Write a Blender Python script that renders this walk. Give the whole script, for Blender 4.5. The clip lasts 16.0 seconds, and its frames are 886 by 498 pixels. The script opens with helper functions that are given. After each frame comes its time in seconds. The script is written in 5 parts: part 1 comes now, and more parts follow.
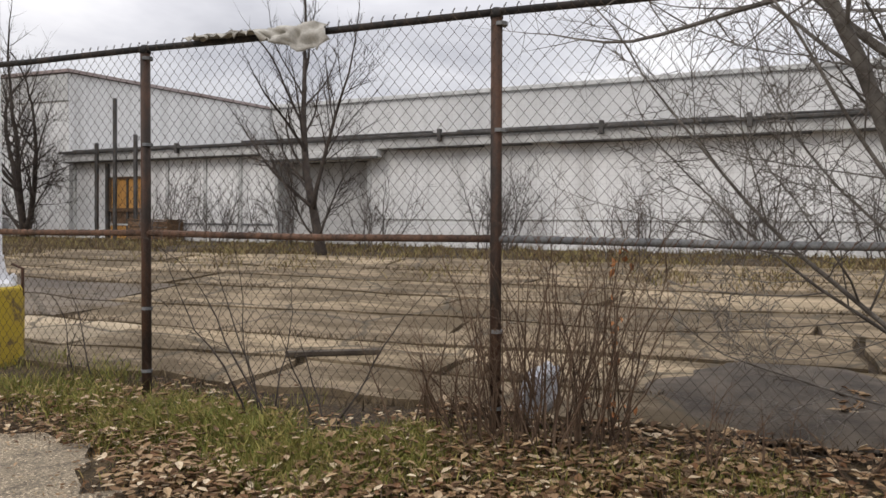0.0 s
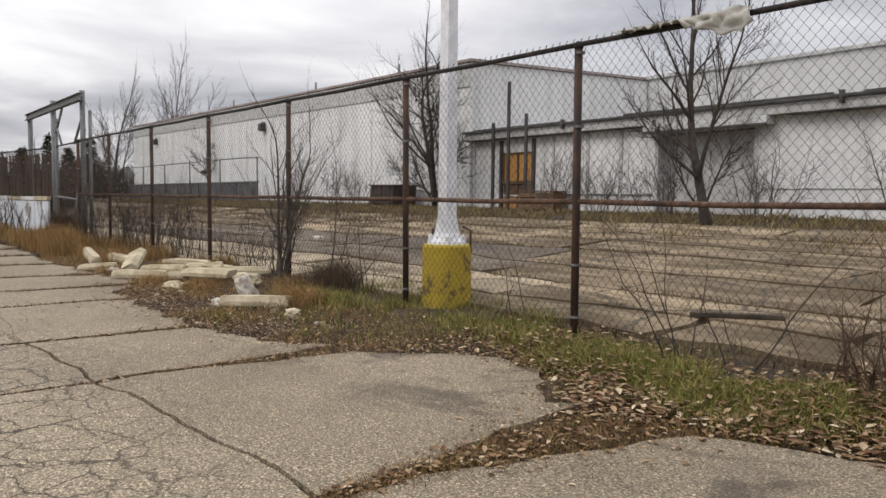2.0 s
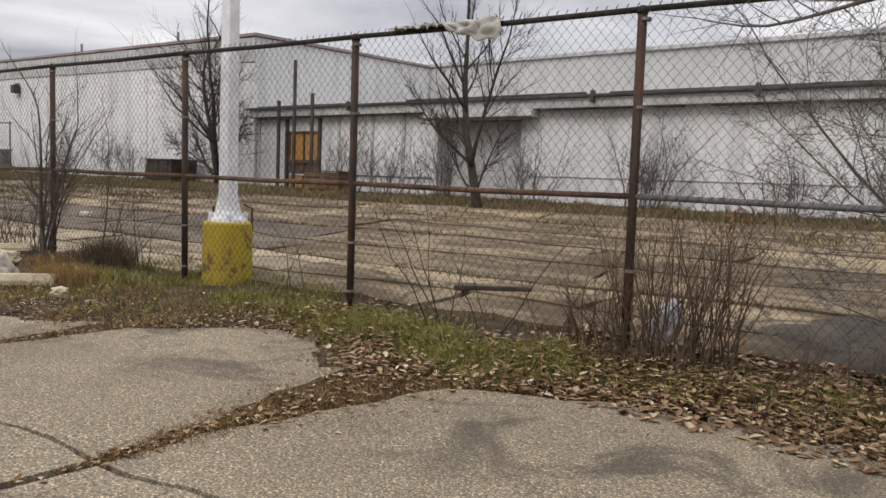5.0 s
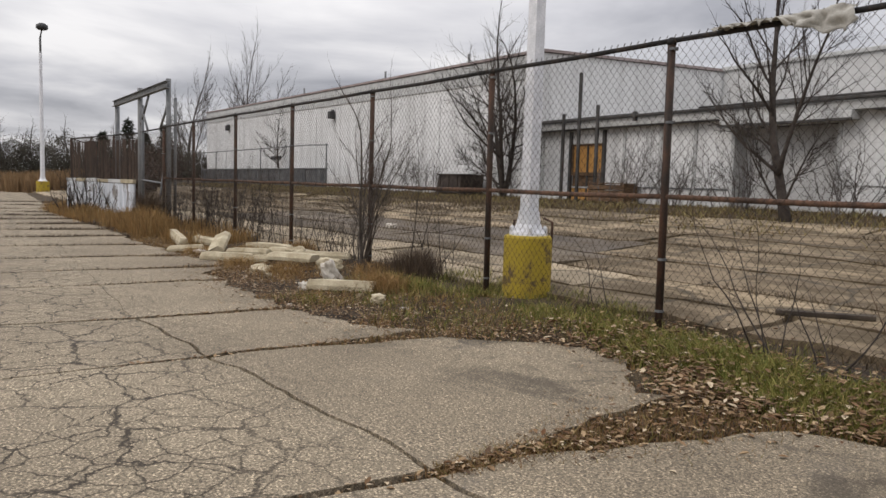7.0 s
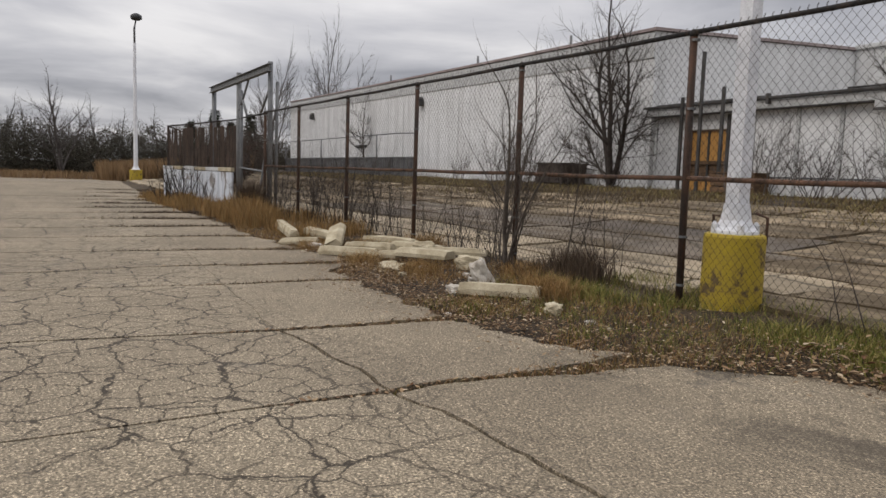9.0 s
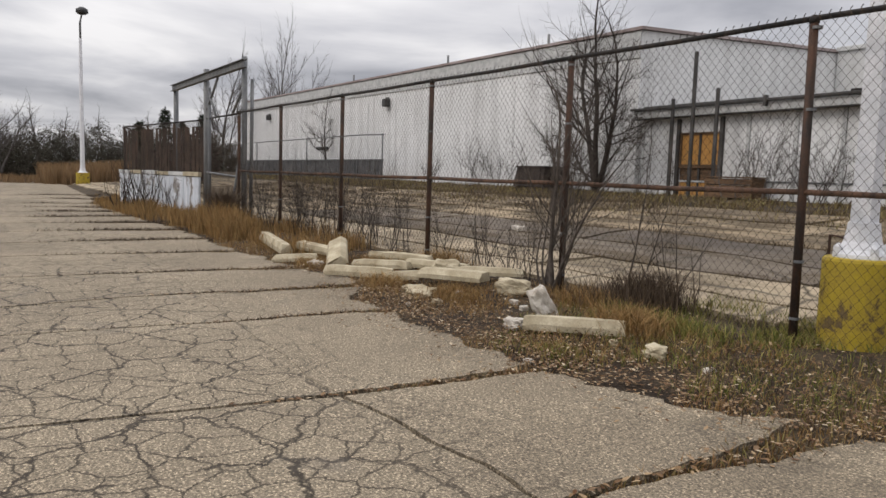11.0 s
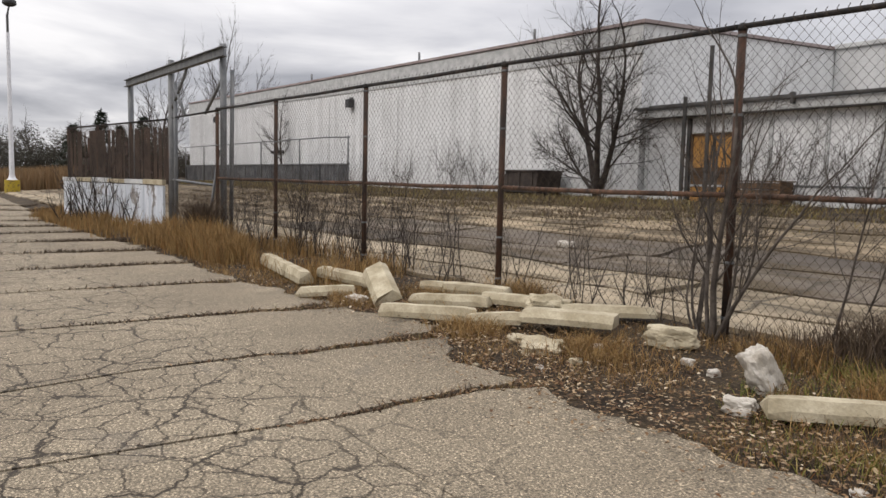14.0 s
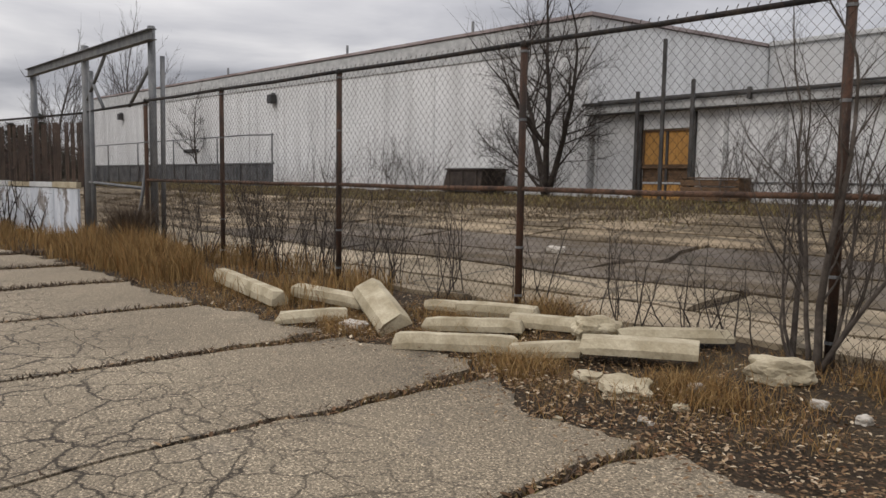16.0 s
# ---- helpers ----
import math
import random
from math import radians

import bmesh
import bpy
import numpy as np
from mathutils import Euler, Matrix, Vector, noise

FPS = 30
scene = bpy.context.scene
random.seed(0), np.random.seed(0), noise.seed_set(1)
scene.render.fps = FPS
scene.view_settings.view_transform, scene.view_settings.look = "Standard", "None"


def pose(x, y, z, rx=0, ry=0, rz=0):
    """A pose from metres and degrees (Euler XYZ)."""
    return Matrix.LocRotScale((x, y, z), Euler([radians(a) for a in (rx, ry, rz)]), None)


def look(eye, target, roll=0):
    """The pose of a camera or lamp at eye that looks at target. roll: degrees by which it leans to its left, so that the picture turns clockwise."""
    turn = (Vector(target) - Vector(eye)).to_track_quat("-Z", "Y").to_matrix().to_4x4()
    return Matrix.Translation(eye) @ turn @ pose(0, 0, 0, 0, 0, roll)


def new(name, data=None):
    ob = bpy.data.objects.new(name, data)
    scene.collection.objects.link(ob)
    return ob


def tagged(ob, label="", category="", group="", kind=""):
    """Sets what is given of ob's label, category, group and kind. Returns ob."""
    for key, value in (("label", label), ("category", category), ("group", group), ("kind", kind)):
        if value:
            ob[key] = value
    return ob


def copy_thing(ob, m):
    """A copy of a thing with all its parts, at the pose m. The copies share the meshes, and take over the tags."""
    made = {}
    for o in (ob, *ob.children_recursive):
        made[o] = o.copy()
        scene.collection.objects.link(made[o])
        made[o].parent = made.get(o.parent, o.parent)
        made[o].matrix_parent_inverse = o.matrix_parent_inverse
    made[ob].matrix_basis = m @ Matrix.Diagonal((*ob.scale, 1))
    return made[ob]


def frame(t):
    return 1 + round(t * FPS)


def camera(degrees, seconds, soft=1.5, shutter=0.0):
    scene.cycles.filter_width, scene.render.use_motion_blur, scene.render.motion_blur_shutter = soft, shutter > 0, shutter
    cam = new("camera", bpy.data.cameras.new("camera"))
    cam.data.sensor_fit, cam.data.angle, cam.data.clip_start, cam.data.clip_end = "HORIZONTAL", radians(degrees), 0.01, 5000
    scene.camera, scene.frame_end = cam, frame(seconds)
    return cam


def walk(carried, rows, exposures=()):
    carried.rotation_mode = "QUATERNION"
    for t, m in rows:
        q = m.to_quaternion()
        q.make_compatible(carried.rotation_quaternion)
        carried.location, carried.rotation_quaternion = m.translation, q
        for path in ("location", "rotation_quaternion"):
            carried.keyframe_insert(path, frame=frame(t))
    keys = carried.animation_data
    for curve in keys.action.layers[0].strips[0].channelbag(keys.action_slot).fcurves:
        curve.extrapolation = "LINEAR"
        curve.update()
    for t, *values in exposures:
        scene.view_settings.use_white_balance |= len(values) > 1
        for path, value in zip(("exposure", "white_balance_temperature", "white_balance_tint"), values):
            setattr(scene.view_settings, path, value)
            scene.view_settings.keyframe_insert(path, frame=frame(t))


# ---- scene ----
cam = camera(62.1, 16.0)
PATH = [
    (0, (0.065, 1.084, 1.454), (-0.801, 2.885, 1.402), 0.7),
    (0.5, (0.006, 0.816, 1.446), (-1.011, 2.536, 1.36), 0.5),
    (1, (0.039, 0.628, 1.455), (-1.087, 2.279, 1.388), 1.3),
    (1.5, (0.162, 0.423, 1.44), (-1.215, 1.867, 1.298), 1.8),
    (2, (0.241, 0.187, 1.433), (-1.362, 1.375, 1.291), 0.6),
    (2.5, (0.318, -0.055, 1.428), (-1.337, 1.05, 1.227), -0.2),
    (3, (0.367, -0.152, 1.444), (-1.355, 0.849, 1.261), 1.0),
    (3.5, (0.448, -0.113, 1.442), (-1.262, 0.901, 1.219), 1.7),
    (4, (0.624, -0.087, 1.441), (-0.758, 1.344, 1.244), 1.8),
    (4.2, (0.658, -0.082, 1.442), (-0.504, 1.536, 1.257), 3.0),
    (6.3, (0.596, -0.077, 1.474), (-0.92, 1.215, 1.292), 0.7),
    (6.5, (0.518, -0.104, 1.465), (-1.091, 1.069, 1.284), 1.6),
    (7, (0.254, -0.159, 1.455), (-1.437, 0.895, 1.28), 1.7),
    (7.5, (-0.15, -0.182, 1.424), (-1.879, 0.813, 1.271), 2.6),
    (8, (-0.628, -0.246, 1.389), (-2.416, 0.634, 1.216), 1.9),
    (8.5, (-1.106, -0.334, 1.392), (-2.887, 0.55, 1.176), 1.5),
    (8.7, (-1.306, -0.354, 1.376), (-3.091, 0.525, 1.169), 1.8),
    (10.8, (-3.085, -0.72, 1.462), (-4.804, 0.272, 1.217), 1.5),
    (11, (-3.322, -0.688, 1.45), (-5.041, 0.315, 1.25), 1.8),
    (11.5, (-3.86, -0.62, 1.462), (-5.552, 0.435, 1.296), 2.2),
    (12, (-4.3, -0.66, 1.466), (-5.932, 0.48, 1.276), 1.9),
    (12.5, (-4.789, -0.69, 1.472), (-6.42, 0.446, 1.251), 2.3),
    (13, (-5.269, -0.835, 1.47), (-6.838, 0.381, 1.228), 1.6),
    (13.5, (-5.804, -0.81, 1.468), (-7.416, 0.357, 1.262), 1.5),
    (14, (-6.299, -0.847, 1.469), (-7.932, 0.292, 1.283), 1.4),
    (14.5, (-6.809, -0.835, 1.465), (-8.456, 0.285, 1.286), 1.4),
    (15, (-7.246, -0.83, 1.474), (-8.908, 0.267, 1.295), 2.5),
    (15.5, (-7.683, -0.889, 1.47), (-9.249, 0.345, 1.309), 1.9),
    (16, (-8.077, -0.833, 1.471), (-9.563, 0.493, 1.286), 0.9),
]
EXPOSURES = [(0, 0.2, 6700, 12), (2, 0.1, 6700, 12), (3.2, -0.12, 6700, 12), (4.2, -0.07, 6700, 12), (6.3, 0.27, 6700, 12), (6.6, 0.22, 6700, 12), (7, -0.05, 6700, 12), (7.5, -0.33, 6700, 12), (8.5, -0.28, 6700, 12), (10.8, -0.05, 6700, 12), (11, -0.05, 6700, 12), (12.2, -0.24, 6700, 12), (13, -0.2, 6700, 12), (13.5, 0.15, 6700, 12), (14, 0.06, 6700, 12), (15, -0.08, 6700, 12), (15.5, -0.16, 6700, 12), (16, -0.22, 6700, 12)]
walk(cam, [(t, look(eye, target, roll)) for t, eye, target, roll in PATH], EXPOSURES)

# ---- world and light: overcast late autumn day ----
world = bpy.data.worlds.new("overcast_sky")
scene.world = world
world.use_nodes = True
wn, wl = world.node_tree.nodes, world.node_tree.links
wn.clear()


def wnode(kind, **props):
    n = wn.new(kind)
    for k, v in props.items():
        n.inputs[k].default_value = v
    return n


def wmath(op, a, b=0.0, c=0.0):
    n = wn.new("ShaderNodeMath")
    n.operation = op
    for i, v in enumerate((a, b, c)):
        if isinstance(v, (int, float)):
            n.inputs[i].default_value = v
        else:
            wl.new(v, n.inputs[i])
    return n.outputs[0]


SUN_EL, SUN_AZ = radians(38), radians(200)
sky = wn.new("ShaderNodeTexSky")
sky.sky_type, sky.sun_disc, sky.sun_elevation, sky.sun_rotation = "NISHITA", False, SUN_EL, SUN_AZ
coord = wn.new("ShaderNodeTexCoord")
sep = wn.new("ShaderNodeSeparateXYZ")
wl.new(coord.outputs["Generated"], sep.inputs[0])
zpos = wmath("MAXIMUM", sep.outputs[2], 0.0)
den = wmath("ADD", zpos, 0.10)
comb = wn.new("ShaderNodeCombineXYZ")
wl.new(wmath("DIVIDE", sep.outputs[0], den), comb.inputs[0])
wl.new(wmath("DIVIDE", sep.outputs[1], den), comb.inputs[1])
n1 = wnode("ShaderNodeTexNoise", Scale=0.62, Detail=6.0, Roughness=0.52, Distortion=0.35)
wl.new(comb.outputs[0], n1.inputs["Vector"])
ramp = wn.new("ShaderNodeValToRGB")
ramp.color_ramp.elements[0].position, ramp.color_ramp.elements[0].color = 0.34, (0.36, 0.375, 0.42, 1)
ramp.color_ramp.elements[1].position, ramp.color_ramp.elements[1].color = 0.66, (0.90, 0.91, 0.93, 1)
mid = ramp.color_ramp.elements.new(0.5)
mid.color = (0.60, 0.615, 0.66, 1)
wl.new(n1.outputs["Fac"], ramp.inputs[0])
scale_sky = wn.new("ShaderNodeVectorMath")
scale_sky.operation = "SCALE"
wl.new(ramp.outputs[0], scale_sky.inputs[0])
wl.new(wmath("MULTIPLY_ADD", zpos, wmath("MULTIPLY_ADD", zpos, 2.2, 0.70), 0.91), scale_sky.inputs[3])
mixs = wn.new("ShaderNodeMix")
mixs.data_type = "RGBA"
mixs.inputs[0].default_value = 0.94
nish = wn.new("ShaderNodeVectorMath")
nish.operation = "SCALE"
nish.inputs[3].default_value = 0.10
wl.new(sky.outputs[0], nish.inputs[0])
wl.new(nish.outputs[0], mixs.inputs[6])
wl.new(scale_sky.outputs[0], mixs.inputs[7])
bg = wn.new("ShaderNodeBackground")
bg.inputs[1].default_value = 1.0
wl.new(mixs.outputs[2], bg.inputs[0])
wo = wn.new("ShaderNodeOutputWorld")
wl.new(bg.outputs[0], wo.inputs[0])

sun = new("sun", bpy.data.lights.new("sun", "SUN"))
sun.data.energy, sun.data.angle, sun.data.color = 0.7, radians(18), (1.0, 0.95, 0.88)
sun.matrix_world = look((0, 0, 30), (-30 * math.sin(SUN_AZ), -30 * math.cos(SUN_AZ), 30 - 30 * math.tan(SUN_EL)))


# ---- materials ----
class Mat:
    """A small builder for procedural node materials."""

    def __init__(self, name, rough=0.85, metal=0.0):
        self.m = bpy.data.materials.new(name)
        self.m.use_nodes = True
        self.n, self.l = self.m.node_tree.nodes, self.m.node_tree.links
        self.b = self.n["Principled BSDF"]
        self.b.inputs["Roughness"].default_value = rough
        self.b.inputs["Metallic"].default_value = metal
        self.b.inputs["Specular IOR Level"].default_value = 0.3
        self.co = self.n.new("ShaderNodeTexCoord").outputs["Object"]
        geo = self.n.new("ShaderNodeNewGeometry")
        self.pos = geo.outputs["Position"]
        self.island = geo.outputs["Random Per Island"]

    def put(self, v, socket):
        if hasattr(v, "is_output"):
            self.l.new(v, socket)
        elif isinstance(v, tuple):
            socket.default_value = (*v, 1) if len(v) == 3 else v
        else:
            socket.default_value = v

    def noise(self, scale, detail=4, rough=0.55, dist=0.0, vec=None, stretch=None):
        v = vec or self.pos
        if stretch:
            mp = self.n.new("ShaderNodeMapping")
            mp.inputs["Scale"].default_value = stretch
            self.l.new(v, mp.inputs[0])
            v = mp.outputs[0]
        t = self.n.new("ShaderNodeTexNoise")
        for k, x in (("Scale", scale), ("Detail", detail), ("Roughness", rough), ("Distortion", dist)):
            t.inputs[k].default_value = x
        self.l.new(v, t.inputs["Vector"])
        return t.outputs["Fac"]

    def ramp(self, fac, *stops):
        r = self.n.new("ShaderNodeValToRGB")
        e = r.color_ramp.elements
        while len(e) < len(stops):
            e.new(0.5)
        for el, (p, c) in zip(e, stops):
            el.position = p
            el.color = (*c, 1) if isinstance(c, tuple) else (c, c, c, 1)
        self.l.new(fac, r.inputs[0])
        return r.outputs[0]

    def mix(self, fac, a, b, mode="MIX"):
        x = self.n.new("ShaderNodeMix")
        x.data_type, x.blend_type = "RGBA", mode
        self.put(fac, x.inputs[0]), self.put(a, x.inputs[6]), self.put(b, x.inputs[7])
        return x.outputs[2]

    def math(self, op, a, b=0.0):
        x = self.n.new("ShaderNodeMath")
        x.operation = op
        self.put(a, x.inputs[0]), self.put(b, x.inputs[1])
        return x.outputs[0]

    def crack(self, scale, warp=0.25, vec=None):
        """Distance to the cell edges of a warped Voronoi pattern."""
        w = self.n.new("ShaderNodeTexNoise")
        w.inputs["Scale"].default_value, w.inputs["Detail"].default_value, w.inputs["Roughness"].default_value = scale * 1.3, 6, 0.66
        self.l.new(self.pos, w.inputs["Vector"])
        add = self.n.new("ShaderNodeVectorMath")
        add.operation = "MULTIPLY_ADD"
        self.l.new(w.outputs["Color"], add.inputs[0])
        add.inputs[1].default_value = (warp * 2, warp * 2, 0)
        self.l.new(self.pos, add.inputs[2])
        flat = self.n.new("ShaderNodeVectorMath")
        flat.operation = "MULTIPLY"
        self.l.new(add.outputs[0], flat.inputs[0])
        flat.inputs[1].default_value = (1, 1, 0)
        v = self.n.new("ShaderNodeTexVoronoi")
        v.feature, v.voronoi_dimensions = "DISTANCE_TO_EDGE", "2D"
        v.inputs["Scale"].default_value = scale
        self.l.new(flat.outputs[0], v.inputs["Vector"])
        return v.outputs["Distance"]

    def random(self):
        return self.n.new("ShaderNodeObjectInfo").outputs["Random"]

    def bump(self, height, strength=0.4, dist=0.01):
        b = self.n.new("ShaderNodeBump")
        b.inputs["Strength"].default_value, b.inputs["Distance"].default_value = strength, dist
        self.l.new(height, b.inputs["Height"])
        self.l.new(b.outputs[0], self.b.inputs["Normal"])

    def done(self, colour):
        self.put(colour, self.b.inputs["Base Color"])
        return self.m


def two_tone(name, a, b, scale=4, rough=0.85, metal=0.0, bump=0.3, fine=60, dist=0.004, stretch=None):
    """Two colours mixed by noise, with a fine grain and relief."""
    m = Mat(name, rough, metal)
    big = m.ramp(m.noise(scale, 5, stretch=stretch), (0.36, a), (0.64, b))
    grain = m.noise(fine, 3)
    m.bump(grain, bump, dist)
    return m.done(m.mix(0.35, big, m.ramp(grain, (0.3, 0.35), (0.7, 1.0)), "MULTIPLY"))


def make_asphalt():
    m = Mat("weathered_asphalt", 0.9)
    tone = m.ramp(m.noise(0.45, 5, 0.6), (0.3, (0.172, 0.139, 0.096)), (0.7, (0.258, 0.212, 0.147)))
    grit = m.noise(60, 5, 0.82)
    col = m.mix(0.9, tone, m.ramp(grit, (0.36, 0.26), (0.5, 0.90), (0.64, 2.2)), "MULTIPLY")
    vor = m.n.new("ShaderNodeTexVoronoi")
    vor.inputs["Scale"].default_value = 105
    m.l.new(m.pos, vor.inputs["Vector"])
    spec = m.n.new("ShaderNodeSeparateColor")
    m.l.new(vor.outputs["Color"], spec.inputs[0])
    col = m.mix(0.55, col, m.ramp(spec.outputs[0], (0.0, 0.42), (0.45, 0.85), (0.80, 1.15), (0.93, 2.5)), "MULTIPLY")
    pits = m.noise(18, 3, 0.7)
    col = m.mix(m.ramp(pits, (0.60, 0.0), (0.70, 0.7)), col, (0.08, 0.067, 0.052))
    # wide net of open cracks, stronger in worn patches, and a finer alligator net
    c1, c2 = m.crack(1.55, 0.22), m.crack(3.6, 0.10)
    worn = m.noise(0.33, 3, 0.5)
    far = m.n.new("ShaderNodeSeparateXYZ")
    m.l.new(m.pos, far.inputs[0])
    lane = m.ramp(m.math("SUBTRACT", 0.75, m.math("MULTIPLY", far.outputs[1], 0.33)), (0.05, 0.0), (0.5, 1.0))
    l1 = m.math("MULTIPLY", m.ramp(c1, (0.010, 1.0), (0.026, 0.0)), m.math("MULTIPLY", lane, m.ramp(worn, (0.30, 0.25), (0.45, 1.0))))
    l2 = m.math("MULTIPLY", m.ramp(c2, (0.014, 1.0), (0.034, 0.0)), m.math("MULTIPLY", lane, m.ramp(worn, (0.38, 0.0), (0.48, 0.9))))
    l1 = m.math("MULTIPLY", l1, m.ramp(m.noise(2.3, 4, 0.6), (0.36, 0.35), (0.44, 1.0)))
    line = m.math("MAXIMUM", l1, l2)
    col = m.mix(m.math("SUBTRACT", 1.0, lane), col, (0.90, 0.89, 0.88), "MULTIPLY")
    col = m.mix(m.math("MULTIPLY", line, 0.94), col, (0.030, 0.023, 0.016))
    stain = m.ramp(m.noise(0.9, 6, 0.65, 0.6), (0.60, 0.0), (0.74, 0.5))
    col = m.mix(stain, col, (0.11, 0.095, 0.08))
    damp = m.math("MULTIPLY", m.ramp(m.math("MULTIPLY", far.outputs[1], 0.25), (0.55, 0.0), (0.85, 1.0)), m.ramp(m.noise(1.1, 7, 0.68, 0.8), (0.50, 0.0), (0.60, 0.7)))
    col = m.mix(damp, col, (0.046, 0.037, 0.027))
    h = m.math("SUBTRACT", m.math("MULTIPLY", grit, 0.5), m.math("MULTIPLY", line, 1.4))
    m.bump(h, 0.55, 0.008)
    return m.done(col)


def make_soil():
    m = Mat("soil_and_litter", 0.95)
    base = m.ramp(m.noise(1.4, 6, 0.65), (0.3, (0.020, 0.013, 0.008)), (0.52, (0.050, 0.034, 0.018)), (0.72, (0.105, 0.074, 0.036)))
    bits = m.noise(38, 4, 0.7)
    col = m.mix(0.8, base, m.ramp(bits, (0.32, 0.25), (0.55, 1.0), (0.68, 2.8)), "MULTIPLY")
    m.bump(bits, 0.8, 0.02)
    return m.done(col)


def make_yard(name, dark, middle, pale, moss_at):
    """Old paving: each slab its own tone, with stains, moss and cracks."""
    m = Mat(name, 0.9)
    base = m.ramp(m.random(), (0.0, dark), (0.45, middle), (1.0, pale))
    blot = m.noise(0.55, 7, 0.7, 0.5, stretch=(0.6, 1.5, 1))
    col = m.mix(0.9, base, m.ramp(blot, (0.34, 0.38), (0.52, 1.0), (0.70, 1.35)), "MULTIPLY")
    grit = m.noise(45, 4, 0.7)
    col = m.mix(0.5, col, m.ramp(grit, (0.3, 0.6), (0.7, 1.35)), "MULTIPLY")
    moss = m.ramp(m.noise(1.3, 6, 0.74, stretch=(0.45, 1.5, 1)), (moss_at, 0.0), (moss_at + 0.13, 0.9))
    col = m.mix(moss, col, (0.070, 0.049, 0.024))
    line = m.ramp(m.crack(0.55, 0.4), (0.008, 1.0), (0.03, 0.0))
    col = m.mix(m.math("MULTIPLY", line, 0.8), col, (0.05, 0.04, 0.025))
    m.bump(grit, 0.5, 0.008)
    return m.done(col)


def make_block(name, a, b, streak=0.35):
    """Painted concrete block: faint courses, soot streaks and patches."""
    m = Mat(name, 0.8)
    tone = m.ramp(m.noise(0.35, 5, 0.6), (0.3, a), (0.7, b))
    st = m.noise(0.9, 5, 0.65, 0.2, stretch=(2.2, 2.2, 0.12))
    col = m.mix(m.math("MULTIPLY", m.ramp(st, (0.45, 0.0), (0.72, 1.0)), streak), tone, (0.19, 0.18, 0.165))
    blot = m.ramp(m.noise(2.3, 6, 0.7), (0.60, 0.0), (0.75, 0.4))
    col = m.mix(blot, col, (0.30, 0.285, 0.26))
    sx = m.n.new("ShaderNodeSeparateXYZ")
    m.l.new(m.pos, sx.inputs[0])
    cb = m.n.new("ShaderNodeCombineXYZ")
    m.l.new(m.math("ADD", sx.outputs[0], sx.outputs[1]), cb.inputs[0])
    m.l.new(sx.outputs[2], cb.inputs[1])
    br = m.n.new("ShaderNodeTexBrick")
    for k, v in (("Scale", 1.0), ("Brick Width", 0.4), ("Row Height", 0.2), ("Mortar Size", 0.008), ("Mortar Smooth", 0.4)):
        br.inputs[k].default_value = v
    m.l.new(cb.outputs[0], br.inputs["Vector"])
    col = m.mix(m.math("MULTIPLY", br.outputs["Fac"], 0.22), col, (0.22, 0.21, 0.20))
    m.bump(m.math("SUBTRACT", m.noise(30, 3), br.outputs["Fac"]), 0.35, 0.006)
    return m.done(col)


def make_rust(name, dark, rust, amount):
    m = Mat(name, 0.75, 0.25)
    f = m.noise(5, 6, 0.7, stretch=(1, 1, 0.35))
    col = m.ramp(f, (amount - 0.1, dark), (amount + 0.1, rust))
    fine = m.noise(70, 4, 0.7)
    m.bump(fine, 0.5, 0.003)
    return m.done(m.mix(0.6, col, m.ramp(fine, (0.3, 0.5), (0.7, 1.3)), "MULTIPLY"))


def make_yellow():
    m = Mat("worn_yellow_paint", 0.75)
    n = m.noise(4.5, 6, 0.7, 0.4)
    col = m.ramp(n, (0.36, (0.42, 0.31, 0.025)), (0.55, (0.36, 0.26, 0.035)), (0.61, (0.13, 0.088, 0.036)), (0.74, (0.20, 0.15, 0.085)))
    g = m.noise(60, 4)
    m.bump(g, 0.4, 0.006)
    return m.done(m.mix(0.4, col, m.ramp(g, (0.3, 0.5), (0.7, 1.2)), "MULTIPLY"))


def make_leafy(name, *cols, rough=0.8):
    """Each separate blade or leaf takes a tone of its own."""
    m = Mat(name, rough)
    stops = [(i / max(1, len(cols) - 1), c) for i, c in enumerate(cols)]
    return m.done(m.ramp(m.island, *stops))


def make_plywood():
    m = Mat("orange_plywood", 0.7)
    g = m.noise(3, 5, 0.6, 0.6, stretch=(7, 7, 0.8))
    col = m.ramp(g, (0.3, (0.36, 0.17, 0.045)), (0.7, (0.56, 0.30, 0.085)))
    k = m.ramp(m.noise(2.2, 3), (0.62, 0.0), (0.72, 0.5))
    m.bump(g, 0.3, 0.004)
    return m.done(m.mix(k, col, (0.22, 0.12, 0.05)))


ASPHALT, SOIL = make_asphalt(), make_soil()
YARD = make_yard("broken_yard_paving", (0.18, 0.135, 0.084), (0.24, 0.182, 0.114), (0.30, 0.232, 0.147), 0.43)
YARD_DARK = make_yard("old_yard_asphalt", (0.090, 0.073, 0.056), (0.118, 0.095, 0.072), (0.16, 0.130, 0.096), 0.47)
YARD_PALE = make_yard("pale_concrete_strip", (0.27, 0.215, 0.142), (0.31, 0.248, 0.165), (0.37, 0.30, 0.205), 0.52)
WALL_WHITE = make_block("painted_block_wall", (0.66, 0.66, 0.645), (0.79, 0.785, 0.77))
WALL_GREY = make_block("grey_upper_block", (0.50, 0.50, 0.492), (0.60, 0.595, 0.58), 0.25)
TRIM = two_tone("faded_red_flashing", (0.27, 0.21, 0.195), (0.40, 0.34, 0.325), 0.6)
